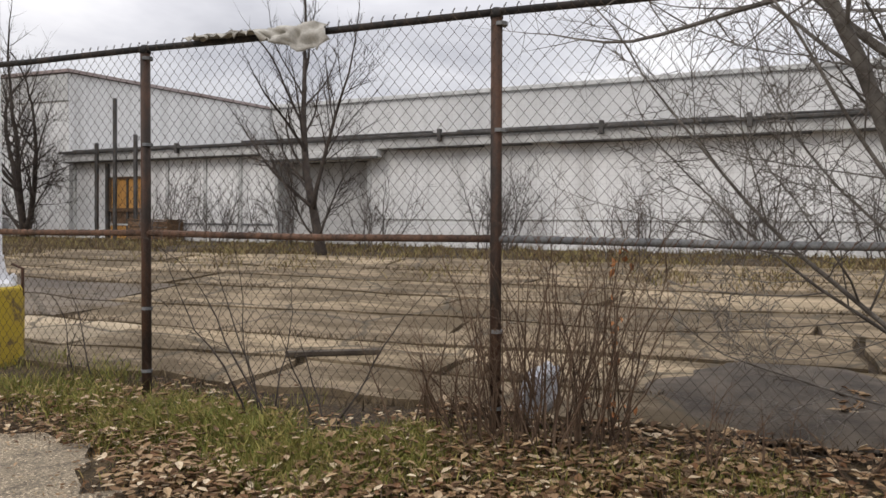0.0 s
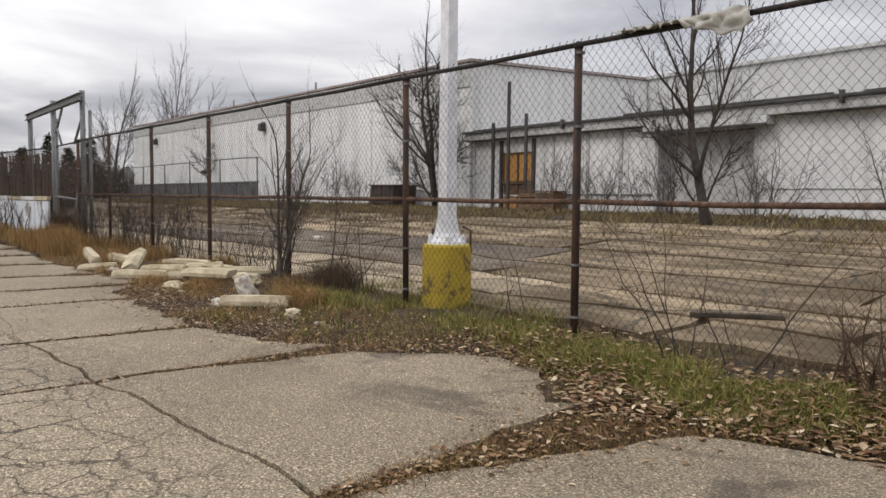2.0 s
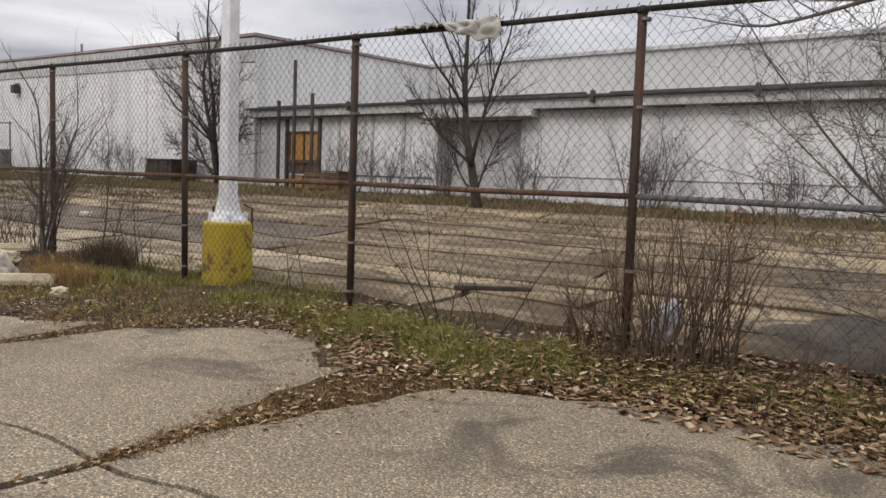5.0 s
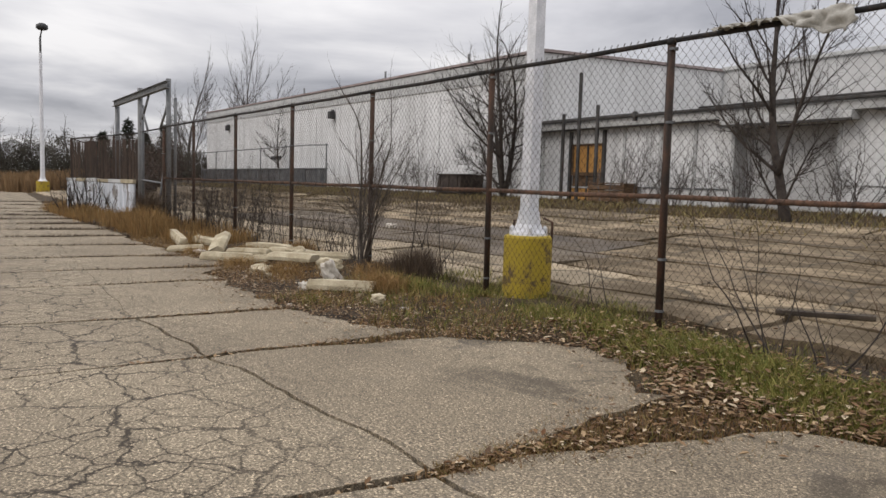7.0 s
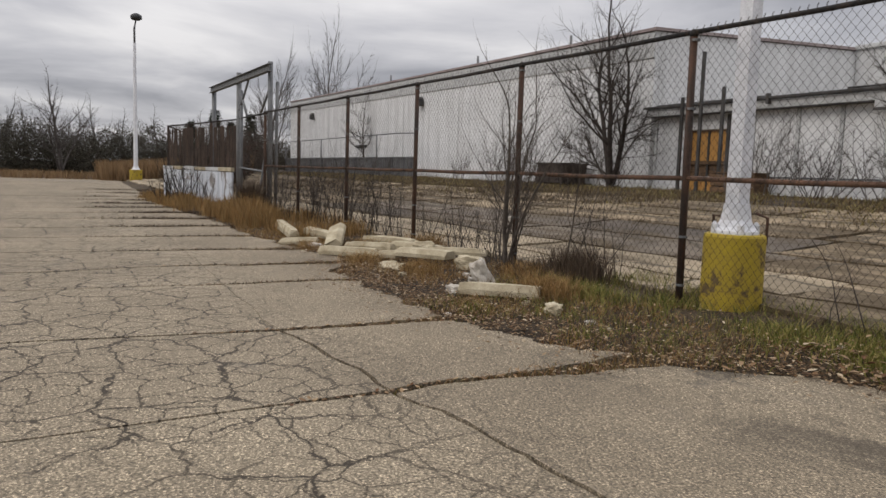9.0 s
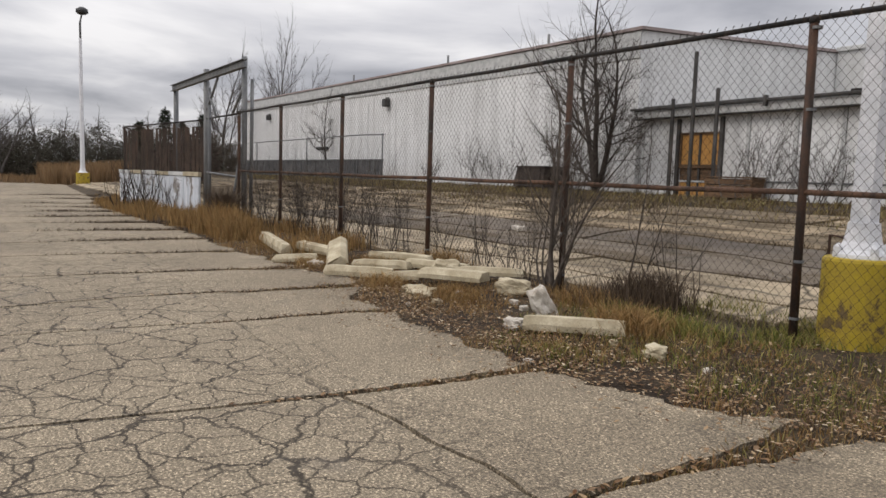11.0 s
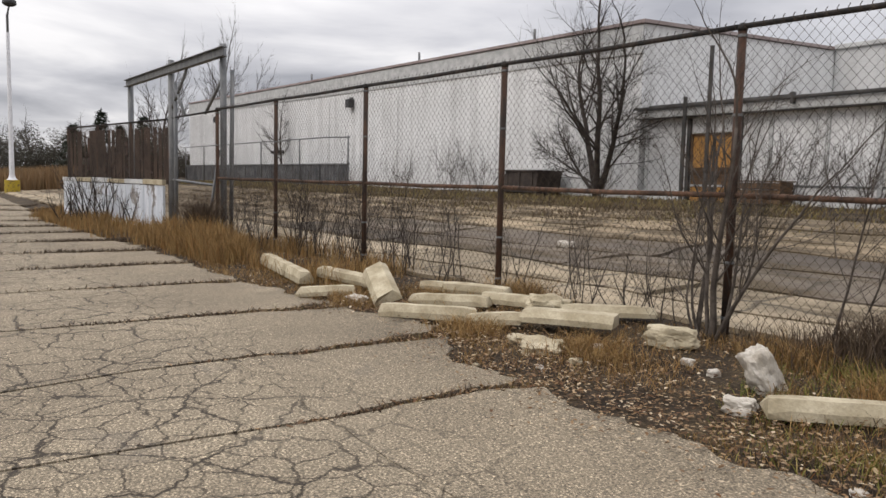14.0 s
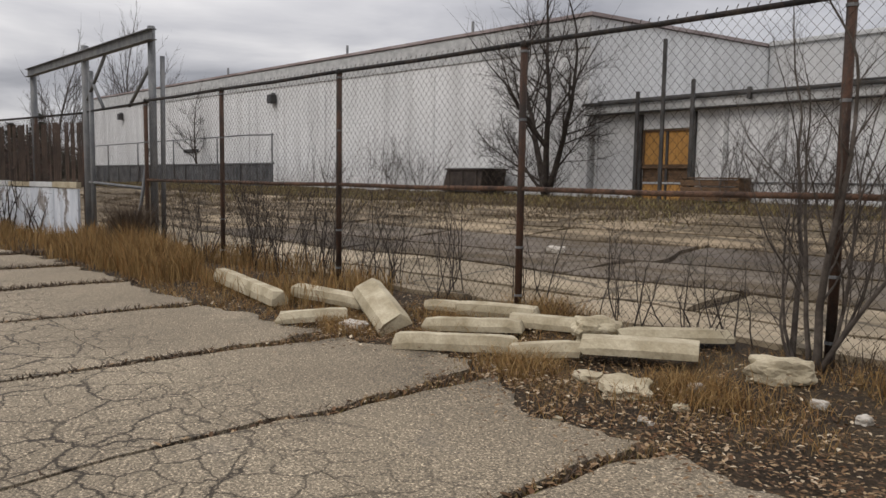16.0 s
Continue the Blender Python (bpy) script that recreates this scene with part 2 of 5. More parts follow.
GUTTER = two_tone("dark_gutter_metal", (0.045, 0.043, 0.04), (0.10, 0.095, 0.09), 2, 0.6, 0.3)
FASCIA = two_tone("peeling_white_fascia", (0.42, 0.42, 0.41), (0.62, 0.62, 0.60), 3)
ROOF = two_tone("grey_roof_felt", (0.12, 0.12, 0.12), (0.2, 0.2, 0.195), 1)
POST = make_rust("rusty_dark_post", (0.038, 0.029, 0.024), (0.098, 0.050, 0.031), 0.5)
RAIL = make_rust("rusty_mid_rail", (0.07, 0.045, 0.033), (0.17, 0.095, 0.06), 0.5)
TOPRAIL = make_rust("dark_top_rail", (0.022, 0.021, 0.02), (0.06, 0.045, 0.035), 0.58)
WIRE = make_rust("dull_fence_wire", (0.038, 0.030, 0.024), (0.085, 0.062, 0.044), 0.5)
GALV = make_rust("weathered_galvanised_steel", (0.13, 0.135, 0.14), (0.21, 0.21, 0.205), 0.5)
POLE_WHITE = two_tone("chipped_white_paint", (0.66, 0.67, 0.69), (0.80, 0.80, 0.82), 6, 0.5)
YELLOW = make_yellow()
CONCRETE = two_tone("old_concrete", (0.33, 0.275, 0.175), (0.53, 0.46, 0.325), 4, 0.9, 0, 0.6, 45, 0.008)
PALE_STONE = two_tone("pale_broken_concrete", (0.42, 0.375, 0.31), (0.60, 0.555, 0.48), 6, 0.9, 0, 0.7, 35, 0.01)


def make_sheet():
    m = Mat("pale_sheet_metal", 0.55)
    tone = m.ramp(m.noise(2.5, 5, stretch=(3, 3, 0.5)), (0.36, (0.50, 0.53, 0.57)), (0.64, (0.70, 0.72, 0.75)))
    peel = m.ramp(m.noise(2.2, 7, 0.72, 0.4, stretch=(1.4, 1.4, 0.7)), (0.54, 0.0), (0.58, 0.9))
    col = m.mix(peel, tone, m.ramp(m.noise(7, 4), (0.35, (0.11, 0.085, 0.065)), (0.65, (0.26, 0.23, 0.20))))
    m.bump(peel, 0.4, 0.004)
    return m.done(col)


CHALK = make_sheet()
DARKMETAL = two_tone("dark_corrugated_sheet", (0.075, 0.078, 0.082), (0.15, 0.15, 0.15), 1.5, 0.7, 0.2)
DARKWOOD = two_tone("weathered_brown_wood", (0.10, 0.058, 0.032), (0.20, 0.12, 0.065), 3, 0.8, 0, 0.4, 40, 0.004, (1, 1, 5))
PLY = make_plywood()
BARK = two_tone("grey_brown_bark", (0.030, 0.023, 0.019), (0.068, 0.055, 0.046), 7, 0.9, 0, 0.7, 45, 0.008)
BARK_PALE = two_tone("pale_grey_bark", (0.085, 0.074, 0.063), (0.19, 0.172, 0.15), 7, 0.9, 0, 0.5, 45, 0.006)
BARK_FAR = two_tone("distant_bark", (0.060, 0.050, 0.044), (0.105, 0.092, 0.082), 3)
BARK_BUSH = two_tone("grey_bush_twigs", (0.095, 0.083, 0.075), (0.15, 0.135, 0.125), 3)
BARK_SAPLING = two_tone("brown_grey_sapling_bark", (0.058, 0.046, 0.037), (0.115, 0.095, 0.078), 9)
CLOTH = two_tone("dirty_pale_cloth", (0.30, 0.285, 0.25), (0.47, 0.45, 0.40), 8, 0.9, 0, 0.3, 90)
PLASTIC = two_tone("grey_plastic_sack", (0.34, 0.36, 0.40), (0.58, 0.60, 0.64), 6, 0.45)
TARP = two_tone("dark_brown_bin_paint", (0.035, 0.028, 0.024), (0.075, 0.058, 0.048), 3)
LAMPHEAD = two_tone("dark_lamp_housing", (0.03, 0.03, 0.032), (0.06, 0.06, 0.06), 5, 0.5)
GRASS_GREEN = make_leafy("olive_green_grass", (0.070, 0.085, 0.014), (0.135, 0.145, 0.028), (0.22, 0.20, 0.050), (0.32, 0.24, 0.09))
GRASS_DRY = make_leafy("dry_straw_grass", (0.095, 0.052, 0.020), (0.22, 0.135, 0.050), (0.33, 0.215, 0.085), (0.26, 0.125, 0.038))
GRASS_DARK = make_leafy("dark_dead_weeds", (0.045, 0.030, 0.020), (0.085, 0.058, 0.038), (0.12, 0.085, 0.052))
LEAVES = make_leafy("fallen_leaves", (0.060, 0.032, 0.016), (0.17, 0.095, 0.042), (0.34, 0.24, 0.135), (0.12, 0.055, 0.022), (0.085, 0.050, 0.026), (0.24, 0.15, 0.078), (0.52, 0.43, 0.30))
EVERGREEN = make_leafy("dark_evergreen", (0.012, 0.020, 0.012), (0.028, 0.038, 0.020), (0.045, 0.048, 0.028))
BRUSH_FAR = make_leafy("brown_far_brush", (0.036, 0.029, 0.022), (0.060, 0.049, 0.036), (0.048, 0.048, 0.028), (0.075, 0.062, 0.046))
DIRT = two_tone("damp_dark_dirt", (0.040, 0.031, 0.023), (0.095, 0.076, 0.056), 3, 0.9, 0, 0.8, 50, 0.01)
SLAT = two_tone("dark_fence_slat", (0.055, 0.040, 0.032), (0.12, 0.080, 0.060), 1.2)


# ---- geometry helpers ----
rng = random.Random(7)


def mesh_of(name, verts, faces, material, smooth=False):
    me = bpy.data.meshes.new(name)
    me.from_pydata(verts, [], faces)
    me.materials.append(material)
    if smooth:
        me.polygons.foreach_set("use_smooth", [True] * len(me.polygons))
    me.update()
    return me


def thing(name, label, category, m=None, group="", kind="", mesh=None):
    """A top-level thing: an Empty that carries its parts, or a mesh."""
    ob = tagged(new(name, mesh), label, category, group, kind)
    if m is not None:
        ob.matrix_basis = m
    return ob


def part(name, data, material, parent, label=""):
    """One mesh object under a thing or a part, from a bmesh or a mesh."""
    if isinstance(data, bmesh.types.BMesh):
        me = bpy.data.meshes.new(name)
        data.to_mesh(me)
        data.free()
        me.materials.append(material)
        data = me
    ob = tagged(new(name, data), label)
    ob.parent = parent
    return ob


def box(bm, lo, hi, bevel=0.0, m=None):
    """A box between two corners, with bevelled edges."""
    lo, hi = Vector(lo), Vector(hi)
    made = bmesh.ops.create_cube(bm, size=1, matrix=Matrix.Translation((lo + hi) / 2) @ Matrix.Diagonal((*(hi - lo), 1)))
    vs = made["verts"]
    if bevel:
        out = bmesh.ops.bevel(bm, geom=list({e for v in vs for e in v.link_edges}), offset=bevel, segments=2, affect="EDGES", profile=0.6)
        vs = list({v for f in out["faces"] for v in f.verts} | {v for v in vs if v.is_valid})
    if m is not None:
        bmesh.ops.transform(bm, matrix=m, verts=vs)
    return bm


def boxed(lo, hi, bevel=0.0, m=None):
    return box(bmesh.new(), lo, hi, bevel, m)


def tube_into(verts, faces, pts, radii, sides=6, cap=True):
    """Adds a tapered tube along pts to the lists."""
    base = len(verts)
    up = Vector((0.31, 0.17, 0.93))
    n = len(pts)
    for i, p in enumerate(pts):
        d = (pts[min(i + 1, n - 1)] - pts[max(i - 1, 0)]).normalized()
        a = d.cross(up)
        if a.length < 1e-3:
            a = d.cross(Vector((1, 0, 0)))
        a.normalize()
        b = d.cross(a)
        for k in range(sides):
            w = math.tau * k / sides
            verts.append(p + (a * math.cos(w) + b * math.sin(w)) * radii[i])
    for i in range(n - 1):
        for k in range(sides):
            o, q = base + i * sides, (k + 1) % sides
            faces.append((o + k, o + q, o + sides + q, o + sides + k))
    if cap:
        faces.append(tuple(base + k for k in reversed(range(sides))))
        faces.append(tuple(base + (n - 1) * sides + k for k in range(sides)))


def tube(name, pts, r, material, parent, sides=10, label="", r2=None):
    v, f = [], []
    pts = [Vector(p) for p in pts]
    k = len(pts)
    tube_into(v, f, pts, [r + ((r2 if r2 is not None else r) - r) * i / (k - 1) for i in range(k)], sides)
    return part(name, mesh_of(name, v, f, material, True), material, parent, label)


def fy(x):
    """The line of the chain-link fence."""
    return 5.64 + 0.064 * x


def smooth(a, b, t):
    t = min(1.0, max(0.0, (t - a) / (b - a)))
    return t * t * (3 - 2 * t)


EDGE = ((-90, 2.2), (-40, 2.2), (-30, 1.9), (-21, 2.6), (-17, 2.6), (-14.3, 2.95), (-12.2, 3.35), (-11.3, 2.7), (-10.4, 2.6),
        (-8, 2.75), (-6.1, 3.15), (-5, 4.3), (-3.9, 4.45), (-3.1, 3.75), (-2.3, 4.35), (-1.4, 4.65), (-0.3, 4.75), (0.5, 4.5), (12, 4.6))


def edge(x):
    """Where the asphalt ends and the weedy verge begins."""
    for (x0, y0), (x1, y1) in zip(EDGE, EDGE[1:]):
        if x0 <= x <= x1:
            t = (x - x0) / (x1 - x0)
            return y0 + (y1 - y0) * t + 0.16 * noise.noise((x * 2.1, 3.3, 0)) + 0.10 * noise.noise((x * 6, 1.3, 0)) + 0.05 * noise.noise((x * 17, 1.3, 0))
    return 2.2


def height(x, y):
    """The lie of the land: flat car park, low bank along the fence, yard that rises to the buildings."""
    f = fy(max(x, -32))
    e = edge(x) if -90 < x < 12 else 2.2
    h = 0.13 * smooth(e, f - 0.1, y)
    h += 0.94 * smooth(0, 1, (y - f) / 16.0) * 0.55 + 0.94 * 0.45 * min(1, max(0, (y - f) / 8.6))
    if e < y < f + 0.6:
        h += 0.035 * noise.noise((x * 1.7, y * 1.7, 0)) + 0.02 * noise.noise((x * 6, y * 6, 4))
    return h


# ---- ground: one sheet to the horizon ----
def ground_sheet():
    xs = [-900, -400, -200, -120, -90] + [-80 + 2 * i for i in range(26)] + [-28 + 0.25 * i for i in range(149)] + [12, 20, 40, 90, 200, 400, 900]
    ys = [-900, -400, -150, -60, -30, -15, -8, -4] + [-2 + 0.5 * i for i in range(8)] + [2 + 0.15 * i for i in range(36)] + [7.5 + 0.75 * i for i in range(18)] + [25, 40, 70, 150, 400, 900]
    v = [(x, y, (height(x, y) if -90 < x < 40 and y > 2 else (height(-40, y) if y > 2 else 0)) - 0.045) for y in ys for x in xs]
    w = len(xs)
    f = [(j * w + i, j * w + i + 1, (j + 1) * w + i + 1, (j + 1) * w + i) for j in range(len(ys) - 1) for i in range(w - 1)]
    return mesh_of("ground", v, f, SOIL, True)


ground = thing("ground", "dark soil with leaf litter and dead weeds", "ground", kind="structure", mesh=ground_sheet())

# ---- asphalt car park in slabs parted by weedy cracks ----
parking_lot = thing("parking_lot", "weathered grey-brown cracked asphalt car park", "road", kind="structure")
CUTS = [-62, -52, -46, -41, -37, -33.5, -30.6, -28.2, -25.9, -23.4, -21.1, -18.7, -16.35, -13.95, -12.0, -10.3, -7.75, -5.75, -2.85, 2.2, 6.0, 12.0]


def cut_x(k, y):
    """The winding of crack k at y."""
    s = 17.3 * k
    lean = (0.10, -0.08, 0.14)[k % 3] * (-1 if k % 3 == 0 else 1) * 0.7
    return CUTS[k] + lean * (y - 1.6) * -0.5 + 0.10 * noise.noise((y * 0.8, s, 0)) + 0.05 * noise.noise((y * 2.7, s, 5)) + 0.02 * noise.noise((y * 9, s, 9))


def cut_w(k, y):
    """Half the width of crack k at y: open near the verge, closing out in the lot."""
    n = 0.75 + 0.5 * noise.noise((y * 3.1, 40 + k, 0))
    if CUTS[k] > 2 or CUTS[k] < -40:
        return 0.015
    return (0.024 + 0.05 * smooth(0.2, 2.4, y) + 0.07 * smooth(2.2, 3.3, y)) * n * (1.0 if CUTS[k] > -13 else 1.5 if CUTS[k] > -20 else 2.2) + (0.32 if CUTS[k] == -2.85 else 0.10) * smooth(2.0, 4.3, y) if y > -2 else 0.012


def long_y(x):
    """The long crack that runs along the lot."""
    return 1.62 + 0.13 * (x + 4.0) * (1 if x > -8 else 0) - (0.52 if x <= -8 else 0) + 0.09 * noise.noise((x * 1.3, 8, 0)) + 0.03 * noise.noise((x * 5, 8, 0))


def slab(k, lower):
    """The asphalt between cracks k and k + 1, on one side of the long crack."""
    near = CUTS[k] > -34 and CUTS[k] < 3
    nu = 26 if near else 12
    rows_y = [0, 0.02, 0.05, 0.1, 0.2, 0.35, 0.6, 1] if lower else [i / (24 if near else 10) for i in range((24 if near else 10) + 1)]
    v, f = [], []
    gap = 0.022 if CUTS[k] > -8 and CUTS[k] < -2 else 0.004
    for s in rows_y:
        for i in range(nu + 1):
            u = i / nu
            x = CUTS[k] + (CUTS[k + 1] - CUTS[k]) * u
            a = long_y(x)
            if lower:
                y = a - gap * (0.7 + 0.6 * noise.noise((x * 4, 2, 2))) - s * (36 + a)
            else:
                y = a + gap + s * (edge(x) - a - gap)
            left, right = cut_x(k, y) + cut_w(k, y), cut_x(k + 1, y) - cut_w(k + 1, y)
            x = left + (right - left) * u
            v.append((x, y, 0.012 * noise.noise((x * 0.5, y * 0.5, 0)) + 0.006 * noise.noise((k * 3.7, lower * 9.1, 0))))
    w, n = nu + 1, len(rows_y)
    for j in range(n - 1):
        for i in range(nu):
            q = (j * w + i, j * w + i + 1, (j + 1) * w + i + 1, (j + 1) * w + i)
            f.append(q[::-1] if lower else q)
    rim = [i for i in range(w)] + [j * w + nu for j in range(1, n)] + [(n - 1) * w + i for i in range(nu - 1, -1, -1)] + [j * w for j in range(n - 2, 0, -1)]
    base = len(v)
    v += [(v[i][0], v[i][1], -0.09) for i in rim]
    for a in range(len(rim)):
        b = (a + 1) % len(rim)
        q = (rim[a], base + a, base + b, rim[b])
        f.append(q[::-1] if lower else q)
    return mesh_of("asphalt_slab", v, f, ASPHALT)


for k in range(len(CUTS) - 1):
    for lower in (0, 1):
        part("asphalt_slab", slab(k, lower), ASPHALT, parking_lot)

# ---- yard paving behind the fence ----
yard = thing("yard_pavement", "broken concrete and asphalt yard with weedy joints", "pavement", kind="structure")
YROWS = [0.35, 1.2, 2.3, 3.6, 5.0, 6.2, 7.4, 9.2]


def joint(j, x):
    """How far joint j of the yard lies behind the fence at x."""
    return YROWS[j] + (0.34 if j > 0 else 0.06) * noise.noise((x * 0.33, j * 5.1, 0)) + 0.10 * noise.noise((x * 1.1, j * 5.1, 4)) + 0.035 * noise.noise((x * 4, j * 5.1, 0))


for j in range(len(YROWS) - 1):
    x = -62 + rng.uniform(0, 3)
    while x < 9:
        wide = rng.uniform(3.2, 6.0)
        v, f = [], []
        nu, nv = 14, 6
        for b in range(nv + 1):
            for a in range(nu + 1):
                xx = x + 0.04 + (wide - 0.08) * a / nu
                o0 = joint(j, xx) + 0.04
                o1 = joint(j + 1, xx) - 0.05
                yy = fy(max(xx, -32)) + 0.06 * (xx + 8) * 0.4 + o0 + (o1 - o0) * b / nv
                xs = xx + 0.28 * noise.noise((yy * 0.9, x, 0)) + 0.05 * noise.noise((yy * 3, x, 0))
                v.append((xs, yy, height(xs, yy) + 0.012 + 0.012 * noise.noise((x, j * 3, 0)) + 0.012 * noise.noise((xs * 0.7, yy * 0.7, 3))))
        for b in range(nv):
            for a in range(nu):
                o = b * (nu + 1) + a
                f.append((o, o + 1, o + nu + 2, o + nu + 1))
        rim = list(range(nu + 1)) + [b * (nu + 1) + nu for b in range(1, nv + 1)] + [nv * (nu + 1) + a for a in range(nu - 1, -1, -1)] + [b * (nu + 1) for b in range(nv - 1, 0, -1)]
        base = len(v)
        v += [(v[i][0], v[i][1], v[i][2] - 0.1) for i in rim]
        f += [(rim[a], base + a, base + (a + 1) % len(rim), rim[(a + 1) % len(rim)]) for a in range(len(rim))]
        pale_here = j < 2 and x < -9
        dark_here = (j in (2, 3) and -26 < x < -9) or (j < 2 and x >= -2.5)
        stone = YARD_PALE if pale_here else YARD_DARK if dark_here else YARD
        part("yard_slab", mesh_of("yard_slab", v, f, stone), stone, yard)
        x += wide

# ---- the large warehouse with the long wall ----
warehouse = thing("warehouse", "long windowless white-painted warehouse with flat roof", "building")


def prism(ring, base, tops):
    """A solid over a plan ring with a top height for each corner."""
    bm = bmesh.new()
    lo = [bm.verts.new((x, y, base)) for x, y in ring]
    hi = [bm.verts.new((x, y, z)) for (x, y), z in zip(ring, tops)]
    n = len(ring)
    for i in range(n):
        bm.faces.new((lo[i], lo[(i + 1) % n], hi[(i + 1) % n], hi[i]))
    bm.faces.new(hi)
    bm.faces.new(lo[::-1])
    return bm


WX0, WX1, WY = -75.0, -23.0, 18.7
part("wall", prism([(WX0, WY), (WX1, WY), (-21.3, 27.6), (-21.3, 60), (WX0, 60)], 0.2, [7.75, 6.78, 6.72, 6.7, 7.75]), WALL_WHITE, warehouse)
for a, b, za, zb in (((WX0 - 0.1, WY), (WX1 + 0.1, WY), 7.75, 6.78), ((WX1, WY - 0.1), (-21.3, 27.6), 6.78, 6.72)):
    d = (Vector((*b, 0)) - Vector((*a, 0))).normalized()
    nrm = Vector((d.y, -d.x, 0)) * 0.1
    bm = bmesh.new()
    ends = []
    for (px, py), z in ((a, za), (b, zb)):
        p = Vector((px, py, 0))
        ends.append([bm.verts.new(p + nrm * s + Vector((0, 0, z + dz))) for s, dz in ((1, 0.02), (1, 0.13), (-3, 0.13), (-3, 0.02))])
    for i in range(4):
        bm.faces.new((ends[0][i], ends[0][(i + 1) % 4], ends[1][(i + 1) % 4], ends[1][i]))
    bm.faces.new(ends[0][::-1]), bm.faces.new(ends[1])
    bmesh.ops.recalc_face_normals(bm, faces=bm.faces)
    part("parapet_coping", bm, TRIM, warehouse, "faded reddish metal coping")
bm = bmesh.new()
ends = []
for px, z in ((WX0, 7.75), (WX1, 6.78)):
    ends.append([bm.verts.new((px, WY + s, z + dz)) for s, dz in ((-0.05, -0.95), (-0.05, -0.05), (0.05, -0.05), (0.05, -0.95))])
for i in range(4):
    bm.faces.new((ends[0][i], ends[0][(i + 1) % 4], ends[1][(i + 1) % 4], ends[1][i]))
bm.faces.new(ends[0][::-1]), bm.faces.new(ends[1])
bmesh.ops.recalc_face_normals(bm, faces=bm.faces)
part("parapet_band", bm, FASCIA, warehouse, "paler band under the coping")
for x in (-30.6, -38.6, -46.4, -54.5, -62.5):
    part("wall_joint", boxed((x - 0.03, WY - 0.02, 0.7), (x + 0.03, WY + 0.05, 5.7), 0.008), WALL_GREY, warehouse)
for x, z in ((-43.5, 5.62), (-67.0, 5.95)):
    lampbox = part("wall_light", boxed((x - 0.24, WY - 0.36, z - 0.24), (x + 0.24, WY - 0.02, z + 0.22), 0.05), LAMPHEAD, warehouse, "dark flood light box on the wall")
    part("bracket", boxed((x - 0.06, WY - 0.2, z + 0.215), (x + 0.06, WY + 0.02, z + 0.32), 0.01), GALV, lampbox)
vent = part("wall_vent", boxed((-55.3, WY - 0.12, 3.0), (-53.2, WY + 0.02, 3.22), 0.02), LAMPHEAD, warehouse, "dark narrow vent hood")
for x in (-50, -37.5, -29):
    tube("roof_vent", [(x, WY + 0.5, 6.9), (x, WY + 0.5, 7.35 - 0.0185 * (x + 23) + 0.1)], 0.06, GALV, warehouse, 8)

# ---- annex in front of the rear block ----
annex = thing("annex", "low white painted annex with dark gutter", "building")
AX0, AX1, AY = -22.6, 9.0, 18.6
BAY0, BAY1, BAYZ = -13.85, -10.65, 3.37
DX0, DX1 = -20.85, -19.2
for x0, x1, z0 in ((AX0, DX0, 0.3), (DX1, BAY0, 0.3), (BAY1, AX1, 0.3), (DX0, DX1, 3.10), (BAY0, BAY1, BAYZ)):
    part("front_wall", boxed((x0, AY, z0), (x1, AY + 0.25, 3.62)), WALL_WHITE, annex)
part("end_wall", boxed((AX0, AY + 0.25, 0.3), (AX0 + 0.25, 27, 3.62)), WALL_WHITE, annex)
part("end_wall", boxed((AX1 - 0.25, AY + 0.25, 0.3), (AX1, 27.4, 3.62)), WALL_WHITE, annex)
part("floor_slab", boxed((AX0 + 0.25, AY + 0.25, 0.6), (AX1 - 0.25, 27.3, 1.0)), CONCRETE, annex)
part("roof", boxed((AX0 - 0.2, AY - 0.3, 3.86), (AX1 + 0.2, 27.45, 3.97), 0.02), ROOF, annex)
part("fascia", boxed((AX0 - 0.22, AY - 0.34, 3.62), (AX1 + 0.22, AY + 0.1, 3.86), 0.02), FASCIA, annex, "peeling white fascia board")
part("gutter", boxed((AX0 - 0.24, AY - 0.46, 3.88), (AX1 + 0.24, AY - 0.345, 3.96), 0.02), GUTTER, annex, "dark rusted gutter")
# thin dark strips added as the shadow line under the fascia
for x0, x1 in ((AX0 - 0.22, -16.9), (-16.8, BAY0 - 0.3), (-9.7, -7.2), (-6.7, -5.9), (-5.2, -3.1), (-2.4, 0.3), (1.2, 4.0), (4.4, AX1)):
    part("drip_edge", boxed((x0, AY - 0.36, 3.59), (x1, AY - 0.02, 3.615), 0.006), GUTTER, annex)
for x0, x1, z in ((AX0 + 0.2, -17.5, 4.0), (-15.0, -8.6, 4.02), (-7.9, -1.2, 4.0), (-0.6, AX1, 4.02)):
    tube("roof_pipe", [(x0, AY - 0.2, z), (x1, AY - 0.2, z)], 0.03, GUTTER, annex, 6)
for x in (-17.4, -8.3, -4.1, -0.9, 3.4):
    part("gutter_bracket", boxed((x - 0.05, AY - 0.48, 3.74), (x + 0.05, AY - 0.345, 4.05), 0.01), GUTTER, annex)
part("water_table", boxed((DX1 + 0.1, AY - 0.03, 1.52), (BAY0 - 0.1, AY + 0.02, 1.57), 0.006), GALV, annex)
part("water_table", boxed((BAY1 + 0.1, AY - 0.03, 1.72), (AX1, AY + 0.02, 1.745), 0.006), FASCIA, annex)
for x in (AX0 + 0.06, -18.2, -16.6, -15.2):
    part("pilaster", boxed((x - 0.06, AY - 0.05, 0.5), (x + 0.06, AY + 0.02, 3.6), 0.012), FASCIA, annex)
